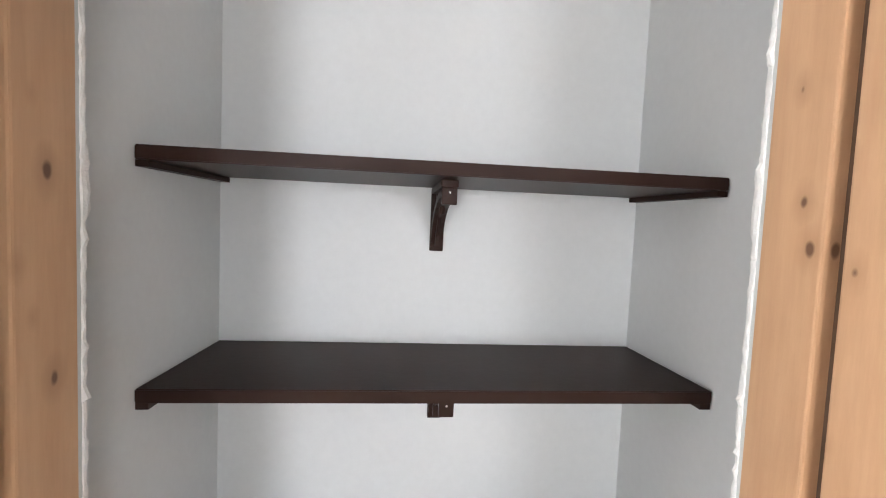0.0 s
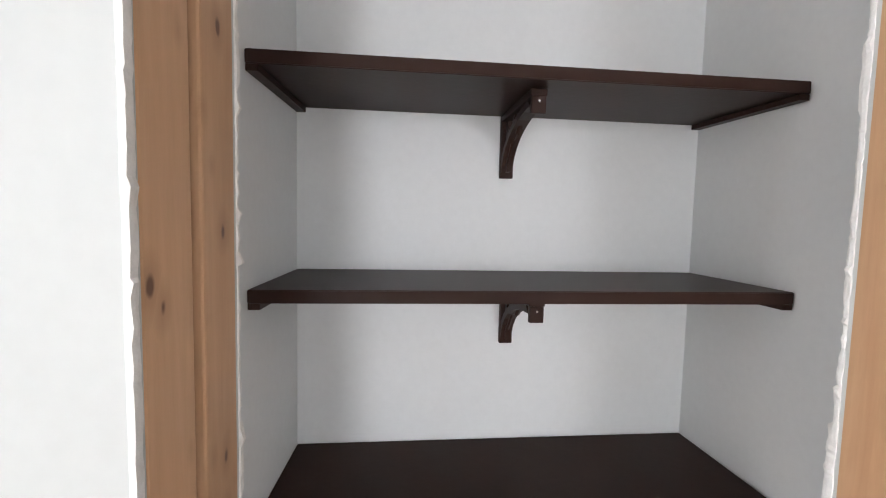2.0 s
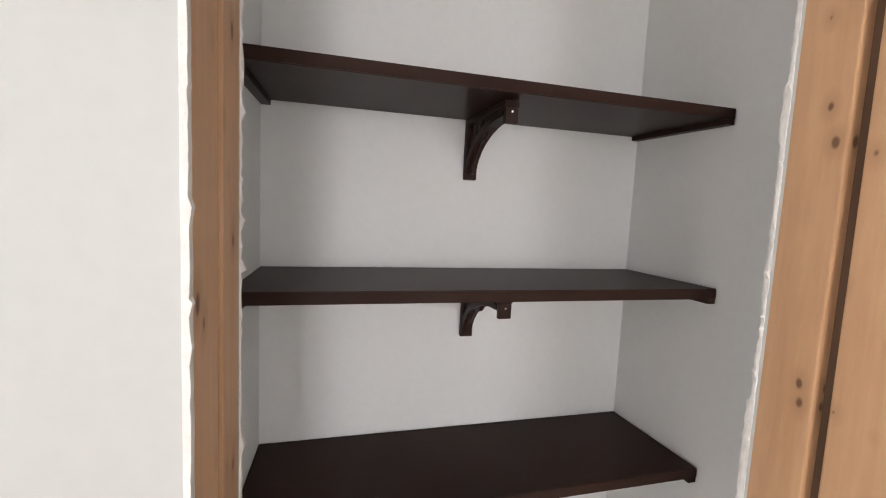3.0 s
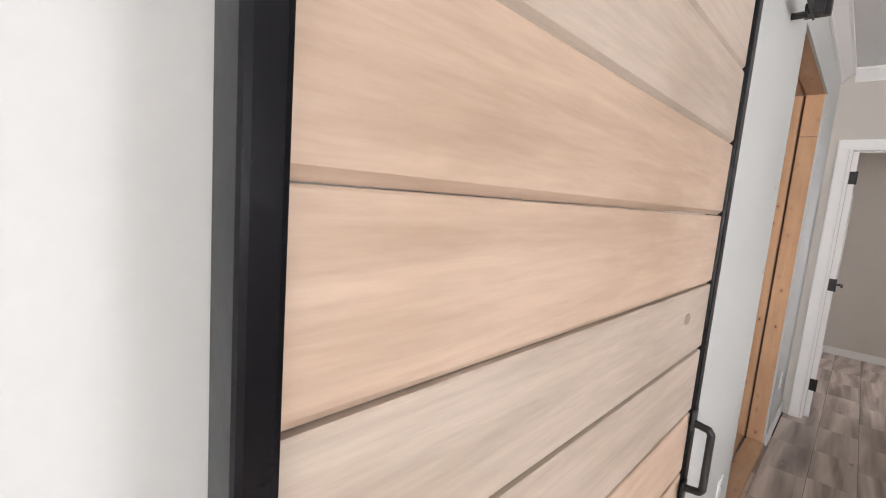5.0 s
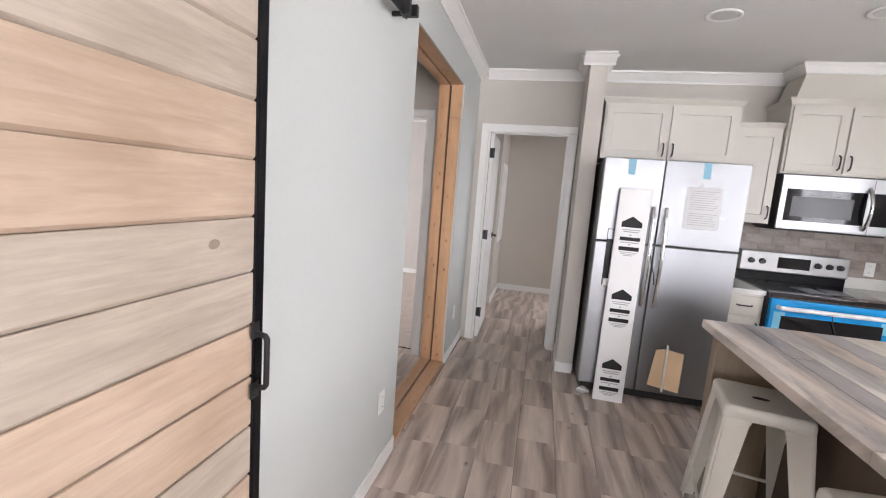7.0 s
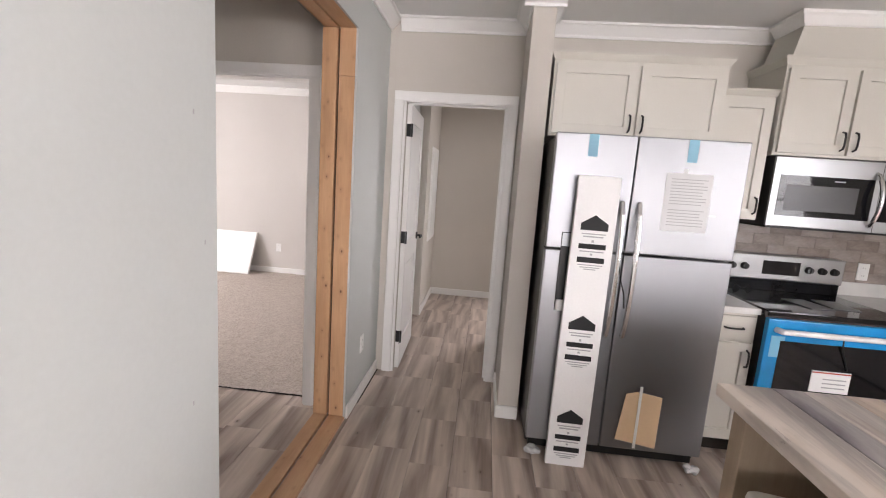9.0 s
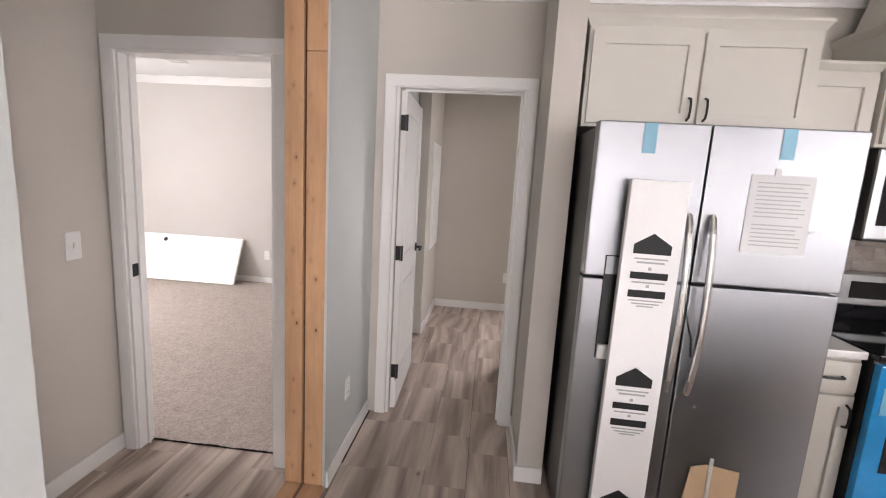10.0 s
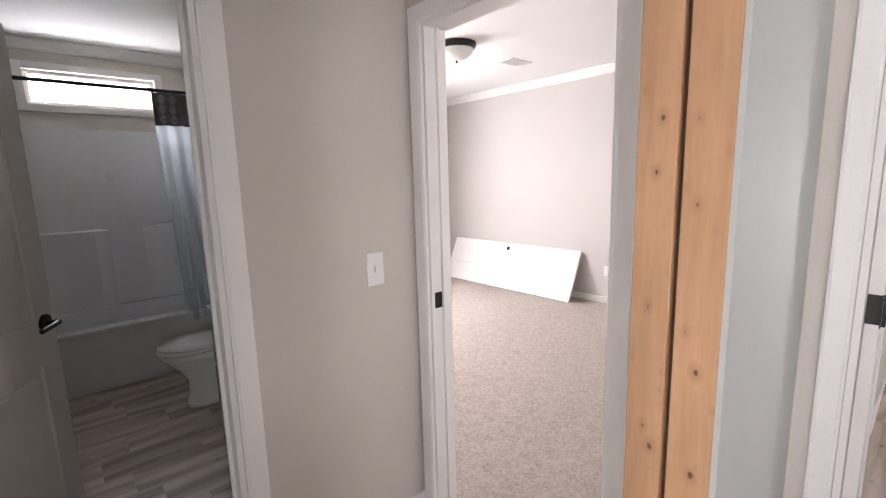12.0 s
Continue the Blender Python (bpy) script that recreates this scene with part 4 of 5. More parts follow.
c = lower("narrow white base cabinet with a drawer between refrigerator and range", -2.328, -2.05)
drawer(c, 9.345, -2.318, -2.085, 0.72, 0.855)
shaker(c, 9.345, -2.318, -2.085, 0.12, 0.70, (-2.292, 0.56, 0.66), 0.05)
for y0, y1 in ((-3.66, -3.115), (-4.2, -3.665)):
    c = lower("white base cabinet with a drawer beside the range", y0, y1)
    drawer(c, 9.345, y0 + 0.012, y1 - 0.012, 0.70, 0.855)
    ym = (y0 + y1) / 2
    shaker(c, 9.345, y0 + 0.012, ym - 0.004, 0.12, 0.68, (ym - 0.03, 0.56, 0.66))
    shaker(c, 9.345, ym + 0.004, y1 - 0.012, 0.12, 0.68, (ym + 0.03, 0.56, 0.66))
for y0, y1 in ((-2.328, -2.05), (-4.2, -3.115)):
    w = thing("worktop", (9.3, (y0 + y1) / 2, 0.872), "pale grey marbled laminate worktop with upstand", "worktop")
    part("slab", boxes((9.315, EX - 0.004, y0, y1, 0.8725, 0.908), bev=0.006), M_MARBLE, w)
    part("upstand", boxes((EX - 0.028, EX - 0.004, y0, y1, 0.908, 1.0), bev=0.003), M_MARBLE, w)

# refrigerator
M_WRAP = paint("clear_wrap", (0.62, 0.62, 0.62), 0.15, 0.2, 60, 20, 0.5)
FX, FY0, FY1, FZ = 9.138, -2.035, -1.088, 1.78
fs = -1.493
fr = thing("refrigerator", (9.5, (FY0 + FY1) / 2, 0), "stainless steel side-by-side refrigerator with paper and tape on its doors", "refrigerator")
part("body", boxes((FX + 0.075, 9.86, FY0 + 0.004, FY1 - 0.004, 0.03, 1.763), bev=0.004), M_GSIDE, fr, "dark grey cabinet sides")
part("grille", boxes((FX + 0.05, FX + 0.09, FY0 + 0.02, FY1 - 0.02, 0.015, 0.075), bev=0.003), M_BLACKM, fr, "black base grille")
for y0, y1 in ((fs + 0.0035, FY1), (FY0, fs - 0.0035)):
    part("door", boxes((FX, FX + 0.068, y0, y1, 0.085, 1.172), bev=0.006), M_STEEL, fr, "lower brushed steel door")
    part("door", boxes((FX, FX + 0.068, y0, y1, 1.182, FZ), bev=0.006), M_STEEL, fr, "upper brushed steel door")
for yy in (fs + 0.043, fs - 0.043):
    bm = bmesh.new()
    n = 12
    pts = []
    for i in range(n + 1):
        u = i / n
        pts.append((FX - 0.012 - 0.045 * math.sin(math.pi * u) ** 0.6, yy, 0.735 + 0.705 * u))
    tube(bm, [(FX, yy, 0.74)] + pts + [(FX, yy, 1.435)], 0.0135, 10)
    part("handle", bm, M_CHROME, fr, "bowed bright steel handle", smooth=False)
disp = part("dispenser", boxes((FX - 0.004, FX + 0.001, -1.33, -1.165, 0.845, 1.27), bev=0.002), M_BLACKM, fr, "black water and ice dispenser")
part("panel", boxes((FX - 0.007, FX - 0.004, -1.325, -1.17, 1.195, 1.265)), M_STEEL, disp)
part("tray", boxes((FX - 0.02, FX - 0.004, -1.325, -1.170, 0.847, 0.905), bev=0.003), M_PLASTIC, disp)
for yy in (-1.275, -1.762):
    solo("tape_strip", boxes((FX - 0.003, FX - 0.0012, yy - 0.024, yy + 0.024, FZ - 0.115, FZ - 0.004)), M_BLUETAPE, "translucent blue tape strip on the refrigerator door", "tape", "blue tape strips")
pp = thing("taped_paper", (FX, -1.75, 1.46), "printed sheet of paper taped to the refrigerator door", "paper")
part("sheet", boxes((FX - 0.0028, FX - 0.0012, -1.878, -1.652, 1.317, 1.609)), M_PAPER, pp)
rnd = random.Random(11)
for i in range(16):
    z = 1.580 - i * 0.0155
    if i in (9,):
        continue
    part("text_line", boxes((FX - 0.0034, FX - 0.0028, -1.856 + rnd.choice((0, 0, 0.02)), -1.678, z - 0.0022, z + 0.0022)), M_GINK, pp)
part("tape", boxes((FX - 0.0040, FX - 0.0028, -1.752, -1.732, 1.598, 1.632)), M_PAPER, pp)
solo("tape_scrap", boxes((FX - 0.002, FX - 0.001, -1.915, -1.885, 1.402, 1.410)), M_GINK, "little grey tape scrap on the refrigerator door", "tape")

# black strap looped between the handles
bm = bmesh.new()
tube(bm, [(FX - 0.058, fs + 0.04, 1.16), (FX - 0.066, fs + 0.02, 1.05), (FX - 0.064, fs - 0.005, 0.98), (FX - 0.05, fs - 0.02, 0.90)], 0.004, 6)
solo("door_strap", bm, M_BLACKM, "thin black strap hanging between the refrigerator handles", "strap")
# crumpled film at the feet
for k, (yy, xx) in enumerate(((-1.13, 9.13), (-1.99, 9.12))):
    bm = bmesh.new()
    bmesh.ops.create_icosphere(bm, subdivisions=3, radius=0.045, matrix=Matrix.Translation((xx, yy, 0.022)) @ Matrix.Diagonal((0.7, 1.0, 0.45, 1)))
    for v in bm.verts:
        v.co += v.normal * 0.018 * noise.noise(v.co * 38 + Vector((k * 7, 0, 0)))
        v.co.z = max(v.co.z, 0.001)
    solo("plastic_wrap", bm, M_WRAP, "crumpled clear plastic wrap at the refrigerator foot", "plastic wrap")

# tall carton leaning on the refrigerator
bx = thing("long_carton", (9.05, -1.30, 0), "tall white carton with black house marks leaning on the refrigerator", "carton")
bw, bt, bh = 0.208, 0.035, 1.565
part("carton", boxes((-bt, 0, -bw / 2, bw / 2, 0, bh), bev=0.002), M_CARD, bx)
BASE_LOCAL = Vector((9.05, -1.30, 0))
for o in bx.children:
    o.data.transform(Matrix.Translation(BASE_LOCAL))
xf = -bt - 0.001


def local_part(name, bm, material, parent, label=""):
    bmesh.ops.translate(bm, vec=BASE[parent], verts=bm.verts)
    return part(name, bm, material, parent, label)


for zc0 in (0.238, 0.761, 1.284):
    bm = bmesh.new()
    slab(bm, [(xf, -0.068, zc0 + 0.01), (xf, 0.068, zc0 + 0.01), (xf, 0.068, zc0 + 0.045), (xf, 0.0, zc0 + 0.088), (xf, -0.068, zc0 + 0.045)], Vector((-0.0006, 0, 0)))
    local_part("house_mark", bm, M_INK, bx, "black house-shaped printed mark")
    for dz, h, w, mat in ((-0.008, 0.006, 0.12, M_GINK), (-0.022, 0.007, 0.10, M_GINK), (-0.045, 0.012, 0.012, M_GINK), (-0.072, 0.026, 0.136, M_INK), (-0.098, 0.006, 0.12, M_GINK), (-0.112, 0.010, 0.012, M_GINK), (-0.142, 0.028, 0.136, M_INK), (-0.168, 0.005, 0.125, M_GINK), (-0.180, 0.005, 0.10, M_GINK), (-0.190, 0.005, 0.06, M_GINK)):
        if zc0 + dz - h / 2 < 0.01:
            continue
        local_part("text_bar", boxes((xf - 0.0006, xf, -w / 2, w / 2, zc0 + dz - h / 2, zc0 + dz + h / 2)), mat, bx)
bx.matrix_basis = Matrix.Translation((9.082, -1.297, 0.0)) @ Matrix.Rotation(radians(0.5), 4, "Y") @ Matrix.Rotation(radians(0.5), 4, "X")

# paper tag hung on the lower door
tg = thing("paper_tag", (9.1, -1.70, 0.3), "kraft paper envelope hung on the refrigerator door by a white strip", "tag")
bm = bmesh.new()
pts = [(-0.087, -0.066), (0.130, -0.034), (0.10, 0.235), (0.042, 0.252), (-0.09, 0.232)]
slab(bm, [(FX - 0.012, -1.70 + a, 0.18 + b) for a, b in pts], Vector((0.004, 0, 0)))
part("envelope", bm, M_TAG, tg)
part("strip", boxes((FX - 0.016, FX - 0.012, -1.682, -1.668, 0.105, 0.463)), M_PLASTIC, tg, "white plastic strip")

# microwave
mw = thing("microwave", (9.55, -2.808, 1.355), "stainless over-the-range microwave with a black window", "microwave")
MX = 9.605
part("case", boxes((MX + 0.02, EX - 0.003, -3.181, -2.435, 1.36, 1.774)), M_GSIDE, mw, "dark case sides")
part("front", boxes((MX, MX + 0.02, -3.181, -2.435, 1.36, 1.770), bev=0.004), M_STEELP, mw)
part("window", boxes((MX - 0.003, MX + 0.001, -2.993, -2.473, 1.425, 1.665), bev=0.001), M_GLASSB, mw, "black glass window")
part("mesh_screen", boxes((MX - 0.004, MX - 0.003, -2.913, -2.513, 1.46, 1.61)), paint("window_mesh", (0.06, 0.06, 0.062), 0.25), mw)
part("control_panel", boxes((MX - 0.003, MX + 0.001, -3.158, -3.038, 1.425, 1.665), bev=0.001), M_GLASSB, mw, "black glass control panel")
part("name_bar", boxes((MX - 0.0042, MX - 0.003, -2.833, -2.773, 1.638, 1.645)), M_GINK, mw)
part("seam", boxes((MX - 0.0006, MX + 0.001, -3.029, -3.026, 1.362, 1.756)), M_SUB, mw)
bm = bmesh.new()
tube(bm, [(MX, -2.998, 1.395)] + [(MX - 0.012 - 0.05 * math.sin(math.pi * i / 10) ** 0.7, -2.998, 1.40 + 0.29 * i / 10) for i in range(11)] + [(MX, -2.998, 1.70)], 0.012, 10)
part("handle", bm, M_CHROME, mw, "bowed bright steel handle")
part("vent_underside", boxes((MX + 0.03, EX - 0.02, -3.163, -2.453, 1.347, 1.36)), M_BLACKM, mw)

# range
M_FOAM = paint("foam_wrap", (0.74, 0.74, 0.75), 0.3, 0.15, 60, 14, 0.4)
M_SMOKE = paint("smoky_booklet", (0.16, 0.16, 0.165), 0.3, 0.25)
rg = thing("range", (9.5, -2.725, 0), "freestanding electric range, oven door still under blue film", "range")
RX, RY0, RY1 = 9.275, -3.108, -2.335
part("body", boxes((RX + 0.02, 9.95, RY0, RY1, 0.03, 0.885)), M_BLACKM, rg, "black range sides")
part("cooktop", boxes((RX - 0.005, 9.90, RY0 - 0.001, RY1 + 0.001, 0.885, 0.914), bev=0.005), M_GLASSB, rg, "black glass cooktop")
part("back_riser", boxes((9.86, 9.95, RY0, RY1, 0.914, 0.99), bev=0.004), M_BLACK, rg)
bg = part("control_panel", boxes((9.84, 9.955, RY0, RY1, 0.99, 1.155), bev=0.008), M_STEELP, rg, "brushed steel control panel")
part("display", boxes((9.836, 9.84, -2.835, -2.605, 1.03, 1.12)), M_GLASSB, bg, "black display")
for yy in (-2.41, -2.49, -2.89, -2.97, -3.045):
    bm = bmesh.new()
    rod(bm, (9.84, yy, 1.075), (9.815, yy, 1.075), 0.024, 18, 0.020)
    box(bm, 9.808, 9.816, yy - 0.004, yy + 0.004, 1.057, 1.093)
    part("knob", bm, M_BLACKM, bg, "black knob")
od = part("oven_door", boxes((RX - 0.015, RX + 0.02, RY0 + 0.004, RY1 - 0.004, 0.235, 0.872), bev=0.004), M_BLUEFILM, rg, "oven door under glossy blue film")
part("window", boxes((RX - 0.018, RX - 0.015, RY0 + 0.078, RY1 - 0.078, 0.40, 0.755), bev=0.001), M_GLASSB, od, "black glass oven window")
part("film_patch", boxes((RX - 0.0175, RX - 0.0155, RY0 + 0.03, RY0 + 0.09, 0.70, 0.78)), M_LBLUE, od)
part("film_patch", boxes((RX - 0.0175, RX - 0.0155, RY1 - 0.10, RY1 - 0.03, 0.66, 0.78)), M_LBLUE, od)
bm = bmesh.new()
tube(bm, [(RX - 0.015, RY0 + 0.05, 0.815), (RX - 0.055, RY0 + 0.06, 0.815), (RX - 0.06, (RY0 + RY1) / 2, 0.815), (RX - 0.055, RY1 - 0.06, 0.815), (RX - 0.015, RY1 - 0.05, 0.815)], 0.016, 12)
part("handle", bm, M_FOAM, od, "handle wrapped in white foam film")
part("hang_tag", boxes((RX - 0.024, RX - 0.0185, -2.80, -2.60, 0.487, 0.608), bev=0.001), M_CARD, od, "white hang tag")
bm = bmesh.new()
tube(bm, [(RX - 0.06, -2.695, 0.83), (RX - 0.03, -2.725, 0.74), (RX - 0.022, -2.775, 0.62)], 0.004, 6)
part("tag_cord", bm, M_BLACKM, od)
part("tag_stripe", boxes((RX - 0.0246, RX - 0.024, -2.80, -2.60, 0.596, 0.603)), paint("red_ink", (0.45, 0.05, 0.03), 0.7), od, "red stripe on the hang tag")
for k in range(3):
    part("text_line", boxes((RX - 0.0246, RX - 0.024, -2.78, -2.66, 0.512 + 0.024 * k, 0.519 + 0.024 * k)), M_GINK, od)
part("storage_drawer", boxes((RX - 0.01, RX + 0.02, RY0 + 0.004, RY1 - 0.004, 0.06, 0.225), bev=0.004), M_BLUEFILM, rg, "bottom drawer under blue film")
for i, (xx, yy, a) in enumerate(((9.52, -2.695, 8), (9.55, -2.875, -6))):
    bm = bmesh.new()
    box(bm, -0.11, 0.11, -0.07, 0.07, 0, 0.004, m=pose(xx, yy, 0.9145, 0, 0, a))
    solo("booklet", bm, M_SMOKE, "grey bagged booklet lying on the black cooktop", "booklet", "booklets on the range")

# island
IX0, IX1, IY0, IY1, IZ = 6.45, 8.245, -2.62, -1.566, 0.892
isl = thing("kitchen_island", (7.35, -2.1, 0), "island with a weathered plank top and a brown base", "kitchen island")
edge = IY1
for i, (wd, mat) in enumerate(((0.172, M_ISPALE), (0.098, M_ISGREY), (0.125, M_ISPALE), (0.104, M_ISTAN), (0.118, M_ISGREY), (0.150, M_ISPALE), (0.130, M_ISTAN), (0.157, M_ISGREY))):
    a, b = edge - wd, edge
    edge = a
    cut = [IX0, IX0 + 0.55 + 0.37 * ((i * 5) % 3), IX1]
    for u0, u1 in zip(cut, cut[1:]):
        bm = bmesh.new()
        box(bm, u0 + 0.0006, u1 - 0.0006, a + 0.0004, b - 0.0004, IZ - 0.042, IZ, bev=0.004)
        part("top_plank", bm, mat, isl)
part("base", boxes((IX0 + 0.25, IX1 - 0.10, IY0 + 0.03, IY1 - 0.34, 0.0, IZ - 0.043)), paint("island_paint", (0.10, 0.068, 0.045), 0.6, 0.1), isl, "dark brown base panel")
part("end_panel", boxes((IX1 - 0.10, IX1 - 0.03, IY0 + 0.03, IY1 - 0.05, 0.0, IZ - 0.043), bev=0.004), M_ISBASE, isl, "plain wood end panel")


def stool(x, y, rz):
    st = thing("bar_stool", (0, 0, 0), "cream painted pressed-metal bar stool tucked under the island", "bar stool", "bar stools")
    H, h, b = 0.66, 0.163, 0.215
    bm = bmesh.new()
    # pressed seat: rounded-square rings from the underside over the rim to a slightly dished middle
    rings = []
    for r, z in ((h * 0.97, H - 0.055), (h, H - 0.050), (h, H - 0.022), (h * 0.985, H - 0.008), (h * 0.94, H), (h * 0.86, H - 0.001), (h * 0.45, H - 0.005)):
        q = min(0.020, r * 0.5)
        ring = []
        for sx, sy, a0 in ((1, 1, 0), (-1, 1, 90), (-1, -1, 180), (1, -1, 270)):
            for k in range(5):
                a = radians(a0 + k * 22.5)
                ring.append(bm.verts.new((sx * (r - q) + q * math.cos(a), sy * (r - q) + q * math.sin(a), z)))
        rings.append(ring)
    n = len(rings[0])
    for lo, hi in zip(rings, rings[1:]):
        for k in range(n):
            bm.faces.new((lo[k], lo[(k + 1) % n], hi[(k + 1) % n], hi[k]))
    bm.faces.new(rings[-1])
    bm.faces.new(rings[0][::-1])
    bmesh.ops.recalc_face_normals(bm, faces=bm.faces)
    part("seat", bm, M_STOOL, st, smooth=True)
    bm = bmesh.new()
    bmesh.ops.create_cone(bm, cap_ends=True, segments=20, radius1=0.034, radius2=0.034, depth=0.002, matrix=Matrix.Translation((0, 0, H - 0.0035)) @ Matrix.Diagonal((0.42, 1, 1, 1)))
    part("hand_slot", bm, M_SUB, st, "dark hand slot")
    zt = H - 0.045
    for sx in (-1, 1):
        for sy in (-1, 1):
            bm = bmesh.new()
            # an angle of two tapered sheets with a curved shoulder under the seat
            for ax in (0, 1):
                outline = [(0.0, zt), (0.118, zt), (0.103, zt - 0.012), (0.096, zt - 0.032), (0.050, 0.0), (0.0, 0.0)]
                pts = []
                for w, z in outline:
                    f = (zt - z) / zt
                    e = h - 0.006 + (b - h) * f
                    pts.append((sx * (e - w), sy * e, z) if ax == 0 else (sx * e, sy * (e - w), z))
                slab(bm, pts, Vector((0, -sy * 0.004, 0)) if ax == 0 else Vector((-sx * 0.004, 0, 0)))
            e0, e1 = h - 0.010, b - 0.004
            rod(bm, (sx * e0, sy * e0, zt), (sx * e1, sy * e1, 0.004), 0.0075, 8)
            part("leg", bm, M_STOOL, st)
    q = h + (b - h) * 0.72 - 0.006
    for a0, a1 in (((-1, -1), (1, -1)), ((1, -1), (1, 1)), ((1, 1), (-1, 1)), ((-1, 1), (-1, -1))):
        bm = bmesh.new()
        rod(bm, (a0[0] * q, a0[1] * q, 0.185), (a1[0] * q, a1[1] * q, 0.185), 0.008, 8)
        part("footrest", bm, M_STOOL, st)
    st.matrix_basis = pose(x, y, 0, 0, 0, rz)
    return st


s1 = stool(7.852, -1.71, -11)
copy_thing(s1, pose(7.06, -1.76, 0, 0, 0, 4))

# pendant lantern over the island
def lantern(x, y, zb):
    p = thing("pendant_lantern", (x, y, zb), "black open-frame tapered pendant lantern over the island", "pendant lamp")
    w0, w1, h = 0.22, 0.125, 0.35
    bot = [(x + a * w0, y + b * w0, zb) for a, b in ((-1, -1), (1, -1), (1, 1), (-1, 1))]
    top = [(x + a * w1, y + b * w1, zb + h) for a, b in ((-1, -1), (1, -1), (1, 1), (-1, 1))]
    for i in range(4):
        for a, b in ((bot[i], bot[(i + 1) % 4]), (top[i], top[(i + 1) % 4]), (bot[i], top[i])):
            bm = bmesh.new()
            rod(bm, a, b, 0.0145, 4)
            part("bar", bm, M_BLACKM, p)
        for a, b in ((bot[i], top[(i + 1) % 4]),):
            bm = bmesh.new()
            rod(bm, a, b, 0.003, 6)
            part("cross_wire", bm, M_BLACKM, p)
    bm = bmesh.new()
    lathe(bm, [(w1 * 1.42, 0.0), (w1 * 1.75, 0.035), (w1 * 1.7, 0.045), (0.03, 0.13)], Matrix.Translation((x, y, zb + h)) @ Matrix.Rotation(math.pi / 4, 4, "Z"), 4)
    part("cap", bm, M_BLACKM, p, "black pyramid cap")
    bm = bmesh.new()
    rod(bm, (x, y, zb + h + 0.125), (x, y, CEIL - 0.02), 0.006, 8)
    part("stem", bm, M_BLACKM, p)
    bm = bmesh.new()
    rod(bm, (x, y, CEIL - 0.025), (x, y, CEIL - 0.001), 0.06, 20)
    part("canopy", bm, M_BLACKM, p)
    bm = bmesh.new()
    rod(bm, (x, y, zb + h - 0.06), (x, y, zb + h), 0.018, 12)
    part("lamp_holder", bm, M_BLACKM, p)


lantern(7.55, -2.175, 1.68)

# recessed ceiling lights (off)
for x, y in ((8.74, -1.595), (8.70, -2.385), (6.6, -1.6)):
    dl = thing("downlight", (x, y, CEIL), "white recessed ceiling downlight, off", "downlight", "kitchen downlights")
    bm = bmesh.new()
    lathe(bm, [(0.095, 0.0), (0.098, -0.006), (0.085, -0.010), (0.070, -0.004), (0.065, 0.0)], Matrix.Translation((x, y, CEIL - 0.0005)), 28)
    part("trim_ring", bm, M_TRIM, dl, smooth=True)
    bm = bmesh.new()
    rod(bm, (x, y, CEIL - 0.0015), (x, y, CEIL - 0.006), 0.066, 28)
    part("lens", bm, paint("downlight_lens", (0.68, 0.68, 0.66), 0.4), dl)

# ---- bedroom ceiling ----
cl = thing("ceiling_lamp", (11.02, 2.62, CEIL), "black-rimmed ceiling lamp with a frosted glass bowl, off", "ceiling lamp")
bm = bmesh.new()
lathe(bm, [(0.165, 0.0), (0.17, -0.02), (0.155, -0.045), (0.14, -0.05)], Matrix.Translation((11.02, 2.62, CEIL - 0.001)), 32)
part("rim", bm, M_BLACKM, cl, smooth=True)
bm = bmesh.new()
lathe(bm, [(0.145, -0.045), (0.13, -0.085), (0.09, -0.12), (0.04, -0.135), (0.004, -0.138)], Matrix.Translation((11.02, 2.62, CEIL - 0.001)), 32)
part("bowl", bm, M_GLOBE, cl, "frosted white glass bowl", smooth=True)
bm = bmesh.new()
rod(bm, (11.02, 2.62, CEIL - 0.136), (11.02, 2.62, CEIL - 0.158), 0.010, 12)
part("finial", bm, M_BLACKM, cl)
vx, vy = 11.92, 2.72
cv = thing("ceiling_vent", (vx, vy, CEIL), "white louvred ceiling vent", "vent")
bm = bmesh.new()
for a in ((vx - 0.16, vx + 0.16, vy - 0.09, vy - 0.075), (vx - 0.16, vx + 0.16, vy + 0.075, vy + 0.09), (vx - 0.16, vx - 0.145, vy - 0.075, vy + 0.075), (vx + 0.145, vx + 0.16, vy - 0.075, vy + 0.075)):
    box(bm, *a, CEIL - 0.010, CEIL - 0.0005)
part("frame", bm, M_TRIM, cv)
for i in range(6):
    bm = bmesh.new()
    box(bm, -0.145, 0.145, -0.0125, 0.0125, -0.001, 0.001, m=pose(vx, vy - 0.062 + i * 0.025, CEIL - 0.007, 9))
    part("slat", bm, M_TRIM, cv)
part("throat", boxes((vx - 0.145, vx + 0.145, vy - 0.075, vy + 0.075, CEIL - 0.0018, CEIL - 0.0006)), M_PAPER, cv)

# ---- bathroom ----
tub = thing("bathtub", (8.5, 4.05, 0), "white acrylic alcove bathtub with a smooth apron", "bathtub")
ty = 3.67
part("apron", boxes((7.75, 9.365, ty, ty + 0.05, 0.0, 0.43), bev=0.006), M_TUB, tub)
bm = bmesh.new()
box(bm, 7.75, 9.365, ty - 0.012, ty + 0.09, 0.43, 0.465, bev=0.010)
box(bm, 7.75, 9.365, 4.33, 4.412, 0.43, 0.465, bev=0.010)
box(bm, 7.75, 7.86, ty + 0.09, 4.33, 0.43, 0.465, bev=0.006)
box(bm, 9.26, 9.365, ty + 0.09, 4.33, 0.43, 0.465, bev=0.006)
part("rim", bm, M_TUB, tub)
bm = bmesh.new()
